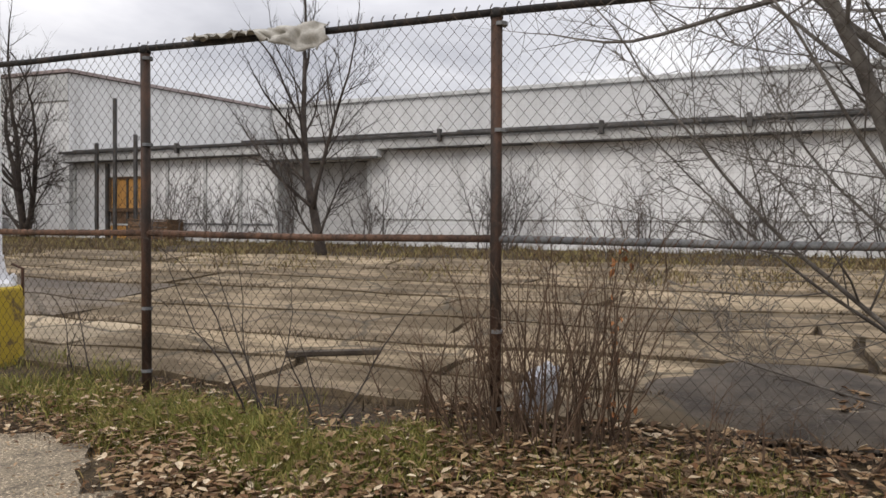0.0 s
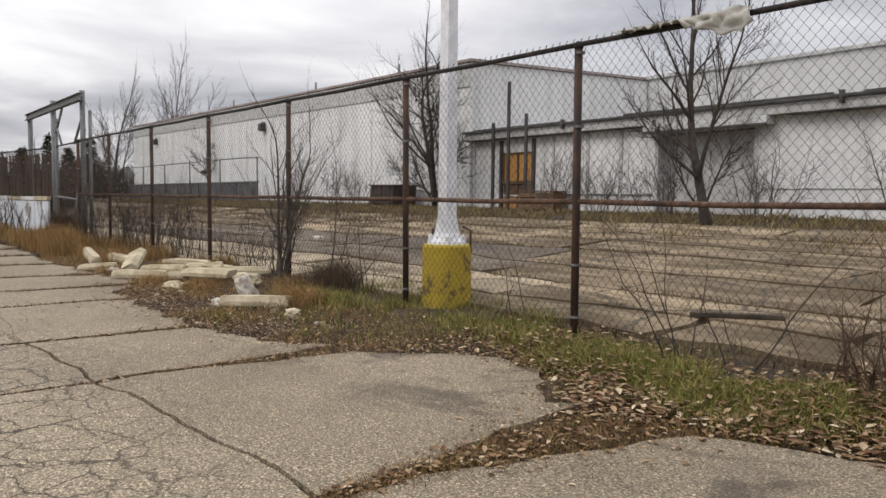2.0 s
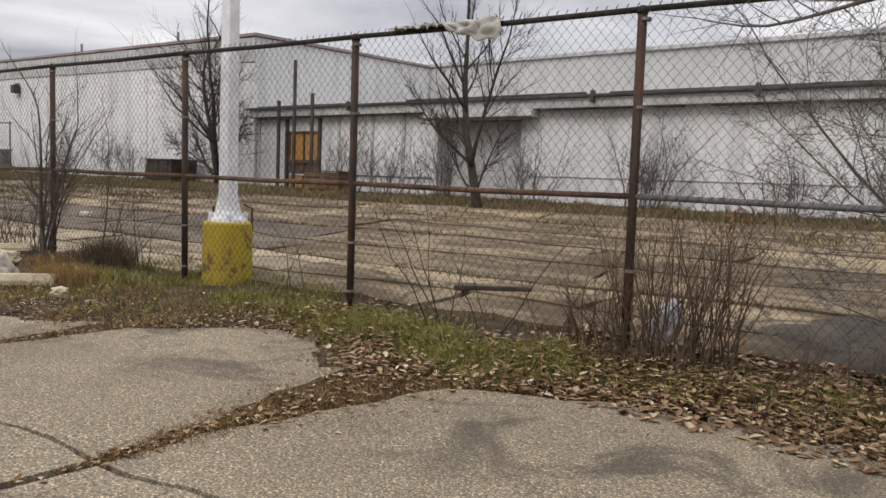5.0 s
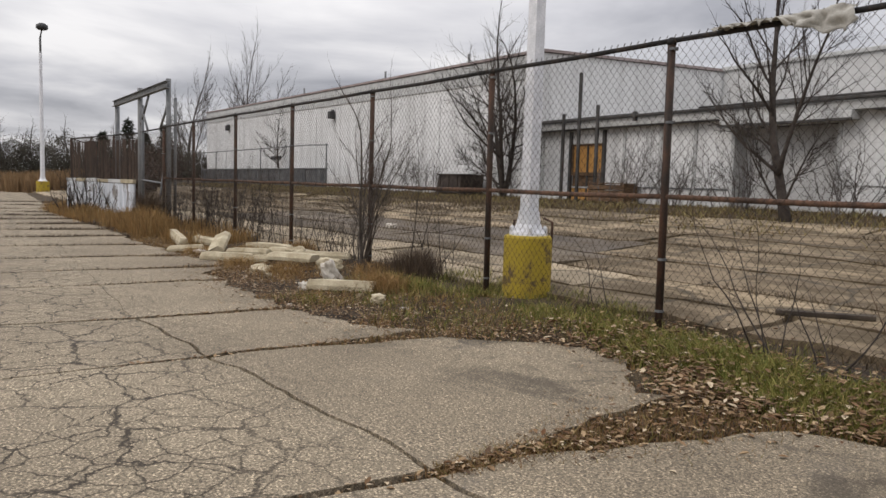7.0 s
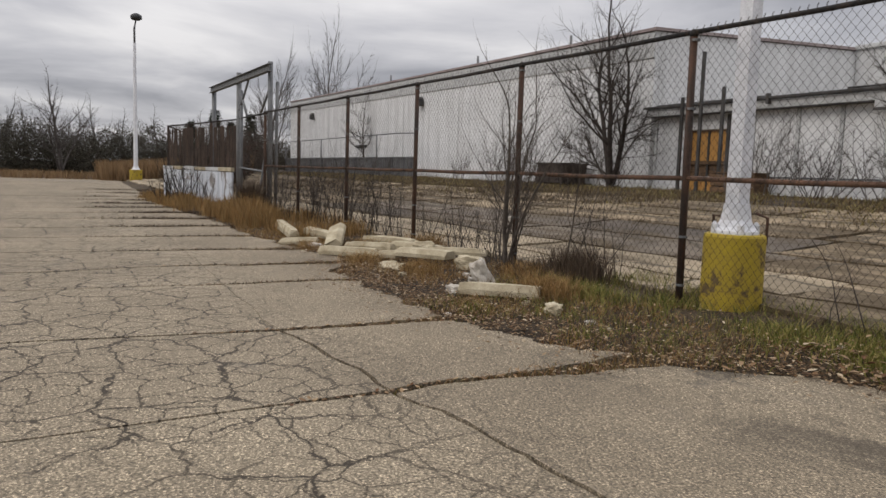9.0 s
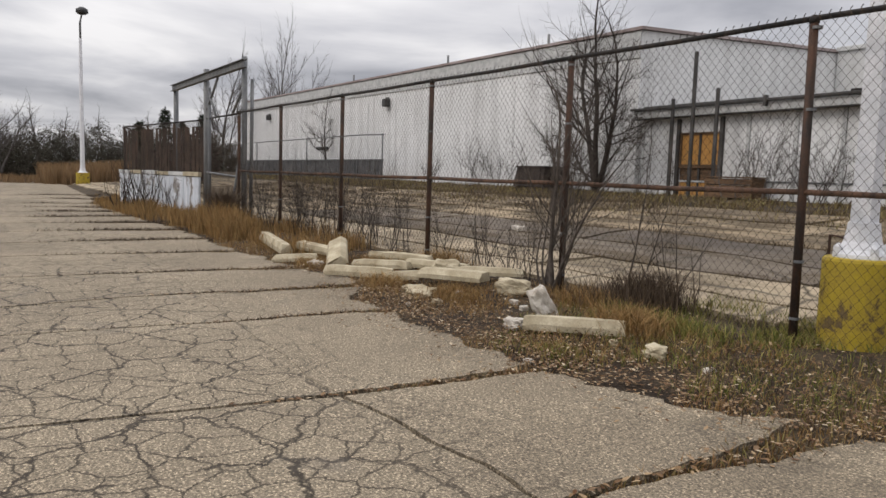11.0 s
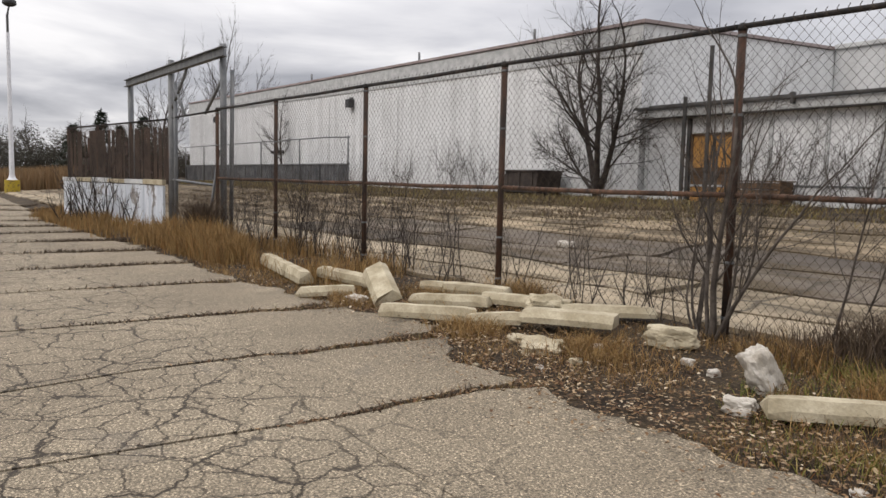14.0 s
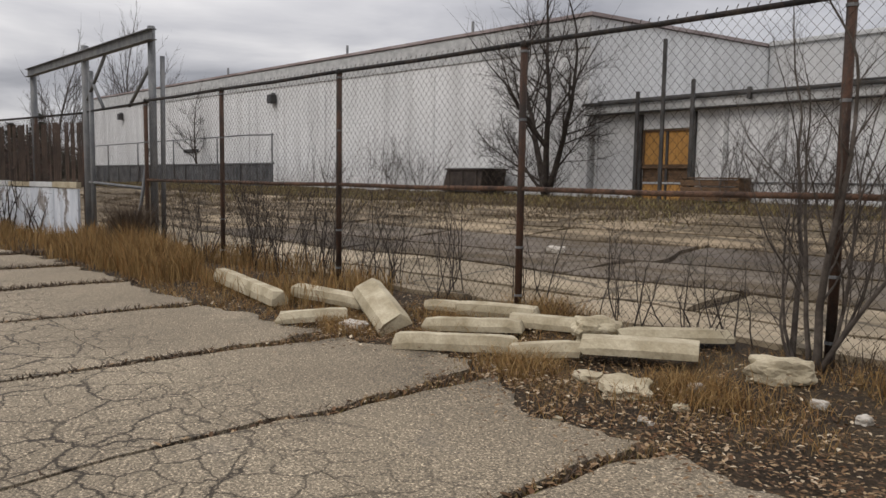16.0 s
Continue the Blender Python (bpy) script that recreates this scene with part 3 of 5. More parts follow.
part("bay_recess", boxed((BAY0, AY + 0.55, 0.6), (BAY1, AY + 0.65, BAYZ)), WALL_GREY, annex, "grey boarded loading bay door")
for k in range(5):
    part("door_rib", boxed((BAY0 + 0.07, AY + 0.53, 1.25 + 0.42 * k), (BAY1 - 0.07, AY + 0.56, 1.265 + 0.42 * k), 0.004), WALL_GREY, annex)
for x in (BAY0, BAY1):
    part("bay_jamb", boxed((x - 0.06, AY - 0.02, 0.6), (x + 0.06, AY + 0.6, BAYZ), 0.01), FASCIA, annex)
part("bay_hood", boxed((BAY0 - 0.2, AY - 0.45, BAYZ + 0.02), (BAY1 + 0.5, AY + 0.05, BAYZ + 0.24), 0.03), FASCIA, annex, "white hood over the loading bay")
part("hood_edge", boxed((BAY0 - 0.2, AY - 0.48, BAYZ - 0.02), (BAY1 + 0.5, AY - 0.40, BAYZ + 0.05), 0.01), GUTTER, annex)
door = part("boarded_door", boxed((DX0, AY + 0.02, 2.05), (DX1, AY + 0.06, 3.08), 0.006), PLY, annex, "orange plywood board over the doorway")
part("lower_board", boxed((DX0, AY + 0.05, 0.9), (DX1, AY + 0.10, 1.93), 0.008), DARKWOOD, annex, "weathered brown wooden lower door")
part("lower_plywood", boxed((DX0 + 0.04, AY - 0.0, 0.92), (DX1 - 0.04, AY + 0.04, 1.46), 0.006), PLY, annex, "orange plywood sheet at the foot of the door")
part("white_bar", boxed((DX0 + 0.04, AY - 0.03, 1.47), (DX1 - 0.04, AY + 0.03, 1.53), 0.006), FASCIA, annex)
part("door_stile", boxed((-20.06, AY - 0.02, 0.92), (-19.98, AY + 0.018, 3.07), 0.006), GUTTER, annex, "dark upright across the boards")
for x0, x1, z0, z1 in ((DX0, DX0 + 0.07, 2.06, 3.08), (DX1 - 0.07, DX1, 2.06, 3.08), (DX0 + 0.07, DX1 - 0.07, 3.02, 3.08)):
    part("board_frame", boxed((x0, AY - 0.03, z0), (x1, AY + 0.018, z1), 0.006), DARKWOOD, annex)
part("door_rail", boxed((DX0 - 0.02, AY - 0.03, 1.93), (DX1 + 0.02, AY + 0.10, 2.05), 0.01), DARKWOOD, annex)
for x in (DX0 - 0.05, DX1 + 0.05):
    part("door_post", boxed((x - 0.06, AY - 0.10, 0.8), (x + 0.06, AY + 0.02, 3.55), 0.01), GUTTER, annex, "dark weathered door post")

rear = thing("rear_block", "grey block upper storey behind the annex", "building")
part("wall", boxed((-21.25, 27.5, 0.5), (AX1 + 3, 45, 6.75)), WALL_GREY, rear)
part("coping", boxed((-21.25, 27.38, 6.75), (AX1 + 3.1, 28, 6.92), 0.03), FASCIA, rear)

# posts standing before the doorway, timber box by the wall
for x, z in ((-19.78, 5.6), (-20.62, 4.2), (-18.86, 4.4)):
    p = thing("standing_post", "dark weathered timber post before the doorway", "post", pose(x, 17.9, height(x, 17.9) - 0.05, 0, 0, 12), "posts before the doorway")
    part("post", boxed((-0.05, -0.05, 0), (0.05, 0.05, z - height(x, 17.9)), 0.015), GUTTER, p)
crate = thing("timber_crate", "low brown timber crate against the wall", "crate", pose(-18.2, 18.1, height(-18.2, 18.1) - 0.03))
for k in range(3):
    part("board", boxed((-0.85, -0.33, 0.03 + 0.2 * k), (0.85, -0.30, 0.2 + 0.2 * k), 0.006), DARKWOOD, crate)
    part("board", boxed((-0.85, 0.30, 0.03 + 0.2 * k), (0.85, 0.33, 0.2 + 0.2 * k), 0.006), DARKWOOD, crate)
for x in (-0.82, 0.82):
    part("end_panel", boxed((x - 0.02, -0.297, 0.02), (x + 0.02, 0.297, 0.62), 0.006), DARKWOOD, crate)
part("lid", boxed((-0.88, -0.36, 0.625), (0.88, 0.36, 0.66), 0.008), DARKWOOD, crate)

bin_m = pose(-27.3, 17.8, height(-27.3, 17.8) - 0.02)
skip = thing("metal_skip", "dark brown steel skip against the long wall", "skip", bin_m)
bm = bmesh.new()
box(bm, (-1.1, -0.6, 0.06), (1.0, 0.6, 0.85), 0.03)
for v in bm.verts:
    if v.co.z > 0.5 and v.co.x < 0:
        v.co.x += 0.25
    elif v.co.z < 0.5 and v.co.x > 0:
        v.co.x -= 0.1
part("body", bm, TARP, skip)
part("rim", boxed((-0.9, -0.66, 0.83), (1.05, 0.66, 0.90), 0.015), TARP, skip)
for x in (-0.7, 0.0, 0.7):
    part("rib", boxed((x - 0.04, -0.64, 0.1), (x + 0.04, -0.58, 0.84), 0.01), TARP, skip)
for x in (-0.9, 0.9):
    part("skid", boxed((x - 0.06, -0.6, 0), (x + 0.06, 0.6, 0.07), 0.01), TARP, skip)

# ---- dark sheet enclosure with a wire top by the long wall ----
enclosure = thing("sheet_enclosure", "dark corrugated sheet enclosure with wire fencing on top", "fence")
EX0, EX1, EYY = -71.0, -41.1, 17.3
v, f = [], []
nn = 160
for i in range(nn + 1):
    x = EX0 + (EX1 - EX0) * i / nn
    y = EYY + 0.03 * (1 if i % 2 else -1)
    v += [(x, y, 0.5), (x, y, 2.18)]
f = [(2 * i, 2 * i + 2, 2 * i + 3, 2 * i + 1) for i in range(nn)]
part("sheet", mesh_of("sheet", v, f, DARKMETAL), DARKMETAL, enclosure)
part("sheet_rail", boxed((EX0, EYY - 0.05, 2.16), (EX1, EYY + 0.05, 2.24), 0.01), GALV, enclosure)
tube("rail", [(EX0, EYY, 3.72), (EX1 - 3, EYY, 3.68), (EX1, EYY, 3.6)], 0.035, GALV, enclosure)
for x in (EX1, EX1 - 6.2, EX1 - 12.4, EX1 - 18.6, EX1 - 24.8, EX0):
    tube("post", [(x, EYY - 0.09, 0.5), (x, EYY - 0.09, 3.68)], 0.045, GALV, enclosure)
for i in range(12):
    x = EX1 - 1.2 - 2.4 * i
    part("seam_post", boxed((x - 0.04, EYY - 0.075, 0.5), (x + 0.04, EYY - 0.04, 2.155), 0.006), GALV, enclosure)


# ---- chain-link fence ----
def link_mesh(width, z0, z1, pitch=0.043, step=0.050, r=0.0021):
    """Zigzag wires that hook into one another, with twisted ends standing up over the top."""
    v, f = [], []
    n = int(round(width / pitch))
    pitch = width / n
    rows_n = int((z1 - z0) / step)
    for k in range(n):
        x0 = (k + 0.5) * pitch
        pts = []
        for j in range(rows_n + 1):
            s = 1 if (j + k) % 2 else -1
            pts.append(Vector((x0 + s * pitch * 0.51, 0.004 * (1 if (j + k) % 2 else -1), z0 + j * step)))
        top = pts[-1]
        pts += [top + Vector((-0.012, 0, 0.03)), top + Vector((0.004, 0, 0.055))]
        tube_into(v, f, pts, [r] * len(pts), 3, False)
    return mesh_of("link_mesh", v, f, WIRE)


POSTS = [7.6, 4.55, 1.45, -1.68, -4.6, -7.25, -10.2, -13.2, -16.24, -19.29, -22.1]
TOPZ, MIDZ = 2.88, 1.40
fence = thing("chain_link_fence", "tall rusty chain-link fence with steel posts and rails", "fence")
LEAN = {-4.6: 0.01, -7.25: 0.012, -1.68: 0.012}
for x in POSTS:
    zb = height(x, fy(x)) - 0.1
    dx = -2.5 * LEAN.get(x, 0.0)
    p = tube("post", [(x, fy(x), zb), (x + dx, fy(x), TOPZ - 0.03)], 0.038, POST, fence, 10)
    v, f = [], []
    tube_into(v, f, [Vector((x + dx, fy(x), TOPZ + z)) for z in (-0.06, -0.02, 0.005, 0.012)], [0.043, 0.043, 0.03, 0.008], 10)
    part("post_cap", mesh_of("post_cap", v, f, TOPRAIL, True), TOPRAIL, p)
for a, b in zip(POSTS, POSTS[1:]):
    tube("top_rail", [(a, fy(a), TOPZ - 0.02), ((a + b) / 2, fy((a + b) / 2), TOPZ - 0.03), (b, fy(b), TOPZ - 0.02)], 0.026, TOPRAIL, fence, 8)
    zm = MIDZ if a < 2 else MIDZ - 0.03
    tube("middle_rail", [(a, fy(a), zm), ((a + b) / 2, fy((a + b) / 2), zm - 0.012), (b, fy(b), zm)], 0.025, RAIL if b < -1.7 else GALV, fence, 8)
    v, f = [], []
    turns = int((a - b) / 0.075)
    pts = []
    for q in range(turns * 5 + 1):
        x = a + (b - a) * q / (turns * 5)
        w = math.tau * q / 5
        pts.append(Vector((x, fy(x) + 0.028 * math.cos(w), zm - 0.012 * (1 - abs(2 * q / (turns * 5) - 1)) + 0.028 * math.sin(w))))
    tube_into(v, f, pts, [0.0038] * len(pts), 4)
    part("lacing_wire", mesh_of("lacing_wire", v, f, RAIL), RAIL, fence, "rusty wire laced round the rail")
    w = a - b
    link = part("link_mesh", link_mesh(w, 0.10, TOPZ - 0.01), WIRE, fence)
    link.matrix_basis = Matrix.Translation((b, fy(b) - 0.035, 0)) @ Matrix.Rotation(math.atan(0.064), 4, "Z")
    for z in (TOPZ - 0.1, 2.1, 0.8, 0.3):
        tie = part("tie_band", bmesh.new(), GALV, fence)
        v, f = [], []
        tube_into(v, f, [Vector((b, fy(b), z - 0.012)), Vector((b, fy(b), z + 0.012))], [0.044, 0.044], 8)
        tie.data = mesh_of("tie_band", v, f, GALV)

# second stretch of fence beyond the gate, on the pale sheet barrier
B0, B1 = Vector((-25.6, 4.0, 0)), Vector((-31.6, 2.55, 0))
far_fence = thing("slatted_fence", "old chain-link fence standing behind the pale barrier", "fence")
bdir = (B1 - B0).normalized()
bn = Vector((bdir.y, -bdir.x, 0))
if bn.y < 0:
    bn = -bn
for i in range(4):
    p = B0 + (B1 - B0) * (i / 3) + bn * 0.15
    tube("post", [(p.x, p.y, 0.0), (p.x, p.y, 2.80)], 0.035, POST, far_fence)
for z in (2.78,):
    a, b = B0 + bn * 0.15, B1 + bn * 0.15
    tube("top_rail", [(a.x, a.y, z + 0.05), (b.x, b.y, z)], 0.024, TOPRAIL, far_fence)
link = part("link_mesh", link_mesh((B1 - B0).length, 1.2, 2.8, 0.04, 0.046, 0.004), WIRE, far_fence)
link.matrix_basis = Matrix.Translation(B1 + bn * 0.11) @ Matrix.Rotation(math.atan2(-bdir.y, -bdir.x), 4, "Z")
slat_rng = random.Random(5)
slats = int((B1 - B0).length / 0.085)
slat_me = None
for i in range(slats):
    if slat_rng.random() < 0.22:
        continue
    p = B0 + (B1 - B0) * ((i + 0.5) / slats) + bn * 0.128
    s = part("slat", slat_me or boxed((-0.034, -0.004, 1.22), (0.034, 0.004, 2.66), 0), SLAT, far_fence)
    slat_me = s.data
    s.matrix_basis = Matrix.Translation((p.x, p.y, -0.04 * slat_rng.random() ** 3)) @ Matrix.Rotation(math.atan2(bdir.y, bdir.x), 4, "Z")
back0, back1 = Vector((-31.6, 2.7, 0)), Vector((-60, 9.5, 0))
for i in range(9):
    p = back0 + (back1 - back0) * (i / 8)
    tube("post", [(p.x, p.y, 0), (p.x, p.y, 2.8)], 0.04, POST, far_fence)
tube("top_rail", [(back0.x, back0.y, 2.78), (back1.x, back1.y, 2.78)], 0.028, TOPRAIL, far_fence)

barrier = thing("sheet_barrier", "low pale painted sheet barrier with peeling top board", "barrier")
nb = 6
for i in range(nb):
    a, b = B0 + (B1 - B0) * (i / nb), B0 + (B1 - B0) * ((i + 1) / nb)
    c = (a + b) / 2
    m = Matrix.Translation((c.x, c.y, 0)) @ Matrix.Rotation(math.atan2(bdir.y, bdir.x), 4, "Z")
    h = (b - a).length / 2
    part("panel", boxed((-h + 0.008, -0.03, 0.0), (h - 0.008, 0.03, 1.16 + 0.01 * (i % 2)), 0.006, m), CHALK, barrier)
    part("top_board", boxed((-h + 0.004, -0.06, 1.18), (h - 0.004, 0.06, 1.31 - 0.01 * (i % 3)), 0.012, m), FASCIA if i % 2 else CONCRETE, barrier)

# ---- gate frame with high beam ----
gate = thing("gate_frame", "tall grey galvanised steel gate frame with overhead beam", "gate")
GC, GB, GA = Vector((-22.1, 4.36, 0)), Vector((-25.45, 4.16, 0)), Vector((-29.3, 4.02, 0))
tube("post", [(GC.x, GC.y, -0.05), (GC.x, GC.y, 4.23)], 0.07, GALV, gate, 12)
tube("post", [(GB.x, GB.y, -0.05), (GB.x, GB.y, 4.26)], 0.08, GALV, gate, 12)
tube("post", [(GA.x, GA.y, -0.05), (GA.x, GA.y, 4.14)], 0.08, GALV, gate, 12)
tube("post", [(GC.x - 0.05, GC.y + 0.18, -0.05), (GC.x + 0.05, GC.y + 0.18, 3.7)], 0.045, GALV, gate, 10)
tube("post", [(GB.x + 0.28, GB.y + 0.02, -0.05), (GB.x + 0.28, GB.y + 0.02, 3.7)], 0.05, GALV, gate, 10)


def beam(parent, a, b, w, h, t=0.015):
    """A rolled steel I-beam between two points."""
    d = b - a
    m = Matrix.Translation((a + b) / 2) @ d.to_track_quat("X", "Z").to_matrix().to_4x4()
    bm = bmesh.new()
    n = d.length / 2
    box(bm, (-n, -w / 2, h / 2 - t), (n, w / 2, h / 2), 0, m)
    box(bm, (-n, -w / 2, -h / 2), (n, w / 2, -h / 2 + t), 0, m)
    box(bm, (-n, -t / 2, -h / 2 + t), (n, t / 2, h / 2 - t), 0, m)
    return part("beam", bm, GALV, parent, "heavy steel overhead beam")


beam(gate, GA + Vector((-0.1, -0.1, 4.03)), GC + Vector((0.35, -0.1, 4.03)), 0.14, 0.2)
for a, b in (((GB + Vector((0.1, 0, 3.1))), (GB + Vector((1.15, 0.06, 3.94)))), ((GC + Vector((-0.1, 0, 3.5))), (GC + Vector((-1.25, 0, 2.85)))),
             ((GB + Vector((0.28, 0, 3.6))), (GB + Vector((1.0, 0.05, 2.87))))):
    tube("brace", [a, b], 0.035, GALV, gate, 8)
tube("rail", [GB + Vector((0, 0, 2.85)), GC + Vector((0, 0, 2.86))], 0.026, TOPRAIL, gate, 8)
tube("rail", [GB + Vector((0, 0, 1.32)), GC + Vector((0, 0, 1.22))], 0.03, GALV, gate, 8)
tube("prop", [GC + Vector((-0.25, -0.3, 0.0)), GC + Vector((-0.05, -0.08, 2.0))], 0.03, GALV, gate, 8)
gl = part("link_mesh", link_mesh(3.35, 0.1, 2.8), WIRE, gate)
gl.matrix_basis = Matrix.Translation((GB.x, GB.y + 0.05, 0)) @ Matrix.Rotation(math.atan2(GC.y - GB.y, GC.x - GB.x), 4, "Z")


# ---- lamp posts on yellow concrete bases ----
def cylinder_of(z0, z1, r0, r1, sides=28, wob=0.0):
    v, f = [], []
    zs = [z0, z0 + (z1 - z0) * 0.5, z1 - 0.03, z1 - 0.008, z1]
    tube_into(v, f, [Vector((0, 0, z)) for z in zs], [r0, (r0 + r1) / 2, r1, r1 - 0.01, r1 - 0.03], sides)
    return v, f


def lamp_post(label, m, pole_top, r, base_r, base_h, arm):
    lamp = thing("lamp_post", label, "lamp post", m, "car park lamp posts")
    v, f = cylinder_of(-0.25, base_h, base_r, base_r, 32)
    part("concrete_base", mesh_of("concrete_base", v, f, YELLOW), YELLOW, lamp, "worn yellow painted concrete base")
    v, f = [], []
    tube_into(v, f, [Vector((0, 0, base_h + z)) for z in (0, 0.03, 0.07, 0.14, 0.24, 0.3)], [r * 2.0, r * 1.95, r * 1.6, r * 1.3, r * 1.15, r * 1.1], 12)
    part("base_shoe", mesh_of("base_shoe", v, f, POLE_WHITE), POLE_WHITE, lamp)
    for i in range(4):
        w = math.tau * (i + 0.4) / 4
        b = part("anchor_bolt", bmesh.new(), POLE_WHITE, lamp)
        v, f = [], []
        c = Vector((math.cos(w) * r * 1.75, math.sin(w) * r * 1.75, base_h))
        tube_into(v, f, [c, c + Vector((0, 0, 0.09)), c + Vector((0, 0, 0.12))], [0.04, 0.036, 0.012], 6)
        b.data = mesh_of("anchor_bolt", v, f, POLE_WHITE)
    v, f = [], []
    tube_into(v, f, [Vector((0, 0, base_h + 0.2)), Vector((0, 0, pole_top))], [r, r * 0.62], 4 if arm else 16)
    part("pole", mesh_of("pole", v, f, POLE_WHITE), POLE_WHITE, lamp, "white painted pole")
    if arm:
        for s in (-1, 1):
            h = part("hoop", bmesh.new(), POST, lamp, "rusty bent steel hoop")
            v, f = [], []
            x = s * base_r * 0.92
            tube_into(v, f, [Vector((x, 0.1, base_h - 0.1)), Vector((x, 0.1, base_h + 0.17)), Vector((x * 0.55, 0.12, base_h + 0.18 + 0.03 * s))], [0.016] * 3, 6)
            h.data = mesh_of("hoop", v, f, POST)
    return lamp


near_lamp = lamp_post("square white lamp pole on a worn yellow base", pose(-6.93, 5.56, 0.12, 0, 0, 20), 9.6, 0.115, 0.30, 0.74, True)
head = part("lamp_head", boxed((-0.25, -0.5, 9.5), (0.25, 0.5, 9.72), 0.04), LAMPHEAD, near_lamp)
far_lamp = lamp_post("tall slender white lamp pole with round dark head", pose(-58, 3.25, 0.0), 9.6, 0.15, 0.42, 0.85, False)
tube("upper_pole", [(0, 0, 9.4), (-0.05, 0, 10.6), (0.25, 0.1, 11.2)], 0.07, GALV, far_lamp, 8)
v, f = [], []
tube_into(v, f, [Vector((0.3, 0.1, 11.1)), Vector((0.3, 0.1, 11.2)), Vector((0.3, 0.1, 11.42)), Vector((0.3, 0.1, 11.55))], [0.25, 0.38, 0.36, 0.15], 12)
part("lamp_head", mesh_of("lamp_head", v, f, LAMPHEAD, True), LAMPHEAD, far_lamp, "round dark lamp head")


# ---- broken concrete wheel stops and rubble ----
def wheel_stop(a, b, lift_a, lift_b, w=0.19, h=0.16, roll=0.0, mat=CONCRETE, seed=0, name="wheel_stop", label="broken weathered concrete wheel stop", cat="wheel stop"):
    """A chamfered concrete bar from a to b with chipped ends."""
    w, h = w * 0.84, h * 0.68
    a, b = Vector((*a, 0)), Vector((*b, 0))
    a.z, b.z = height(a.x, a.y) + lift_a - 0.02, height(b.x, b.y) + lift_b - 0.02
    n = (b - a).length
    prof = ((-w / 2, 0), (w / 2, 0), (w / 2, h * 0.45), (w * 0.30, h), (-w * 0.30, h), (-w / 2, h * 0.45))
    v, f = [], []
    steps = max(4, int(n / 0.12))
    r = random.Random(seed)
    for i in range(steps + 1):
        s = -n / 2 + n * i / steps
        for j, (y, z) in enumerate(prof):
            k = 0.006
            end = 0.028 if i in (0, steps) else 0.0
            v.append((s + r.uniform(-end, end), y + k * noise.noise((s * 5, j, seed)) + r.uniform(-end, end) * 0.2, z + k * noise.noise((s * 5, j + 9, seed)) - (r.uniform(0, end) * 0.7 if z > 0 else 0)))
    q = len(prof)
    for i in range(steps):
        for j in range(q):
            o = i * q
            f.append((o + j, o + (j + 1) % q, o + q + (j + 1) % q, o + q + j))
    f.append(tuple(range(q))[::-1]), f.append(tuple(steps * q + j for j in range(q)))
    d = b - a
    m = Matrix.Translation((a + b) / 2) @ d.to_track_quat("X", "Z").to_matrix().to_4x4() @ Matrix.Rotation(radians(roll), 4, "X")
    me = mesh_of(name, v, f, mat)
    ob = thing(name, label, cat, m, "broken concrete wheel stops", mesh=me)
    return ob


STOPS = [
    ((-17.5, 3.52), (-15.55, 3.33), 0.02, 0.02, 0.24, 0.25, 0), ((-14.75, 2.88), (-14.33, 3.42), 0.02, 0.02, 0.2, 0.17, 0),
    ((-15.65, 3.62), (-14.55, 3.80), 0.08, 0.05, 0.22, 0.17, 16), ((-14.62, 3.90), (-13.55, 3.47), 0.19, 0.03, 0.40, 0.20, 24),
    ((-13.12, 3.14), (-12.25, 3.74), 0.02, 0.02, 0.2, 0.20, 0), ((-13.35, 3.66), (-12.55, 4.14), 0.03, 0.03, 0.2, 0.17, 0),
    ((-13.95, 4.2), (-13.5, 4.4), 0.03, 0.03, 0.18, 0.15, 0), ((-13.5, 4.24), (-12.8, 4.64), 0.05, 0.02, 0.2, 0.17, 10),
    ((-12.8, 4.28), (-11.85, 4.70), 0.02, 0.0, 0.24, 0.17, 0), ((-12.15, 3.62), (-11.66, 3.90), 0.02, 0.03, 0.22, 0.17, 0),
    ((-11.66, 3.90), (-10.93, 4.36), 0.07, 0.06, 0.34, 0.18, 0), ((-11.68, 4.42), (-11.0, 5.02), 0.04, 0.03, 0.24, 0.15, 0),
    ((-8.85, 3.46), (-8.15, 4.06), 0.02, 0.0, 0.2, 0.19, 0),
]
for i, (a, b, la, lb, w, h, roll) in enumerate(STOPS):
    wheel_stop(a, b, la, lb, w, h, roll, seed=i)


def rubble(name, label, x, y, size, seed, mat=CONCRETE, turn=0, tilt=0, sink=0.02, fissure=0.0):
    """A broken lump: an icosphere pushed flat by planes and noise."""
    bm = bmesh.new()
    bmesh.ops.create_icosphere(bm, subdivisions=4 if size[0] > 0.15 else 3, radius=1)
    for v in bm.verts:
        c = v.co.copy()
        m = max(abs(c.x), abs(c.y), abs(c.z)) ** 0.7
        c = c / m * (1 + 0.30 * noise.noise(c * 1.7 + Vector((seed * 7.1, 0, 0))) + 0.13 * noise.noise(c * 4 + Vector((0, seed * 3.3, 0))) + 0.05 * noise.noise(c * 11 + Vector((0, 0, seed * 1.9))) - fissure * max(0, 1 - abs(c.z + 0.35 * c.x + 0.25 + 0.1 * noise.noise(c * 3)) * 14))
        v.co = Vector((c.x * size[0], c.y * size[1], c.z * size[2])) * 0.5
    me = bpy.data.meshes.new(name)
    bm.to_mesh(me)
    bm.free()
    me.materials.append(mat)
    return thing(name, label, "rubble", pose(x, y, height(x, y) - 0.03 + size[2] * 0.45 - sink, tilt, 0, turn), "concrete rubble", mesh=me)


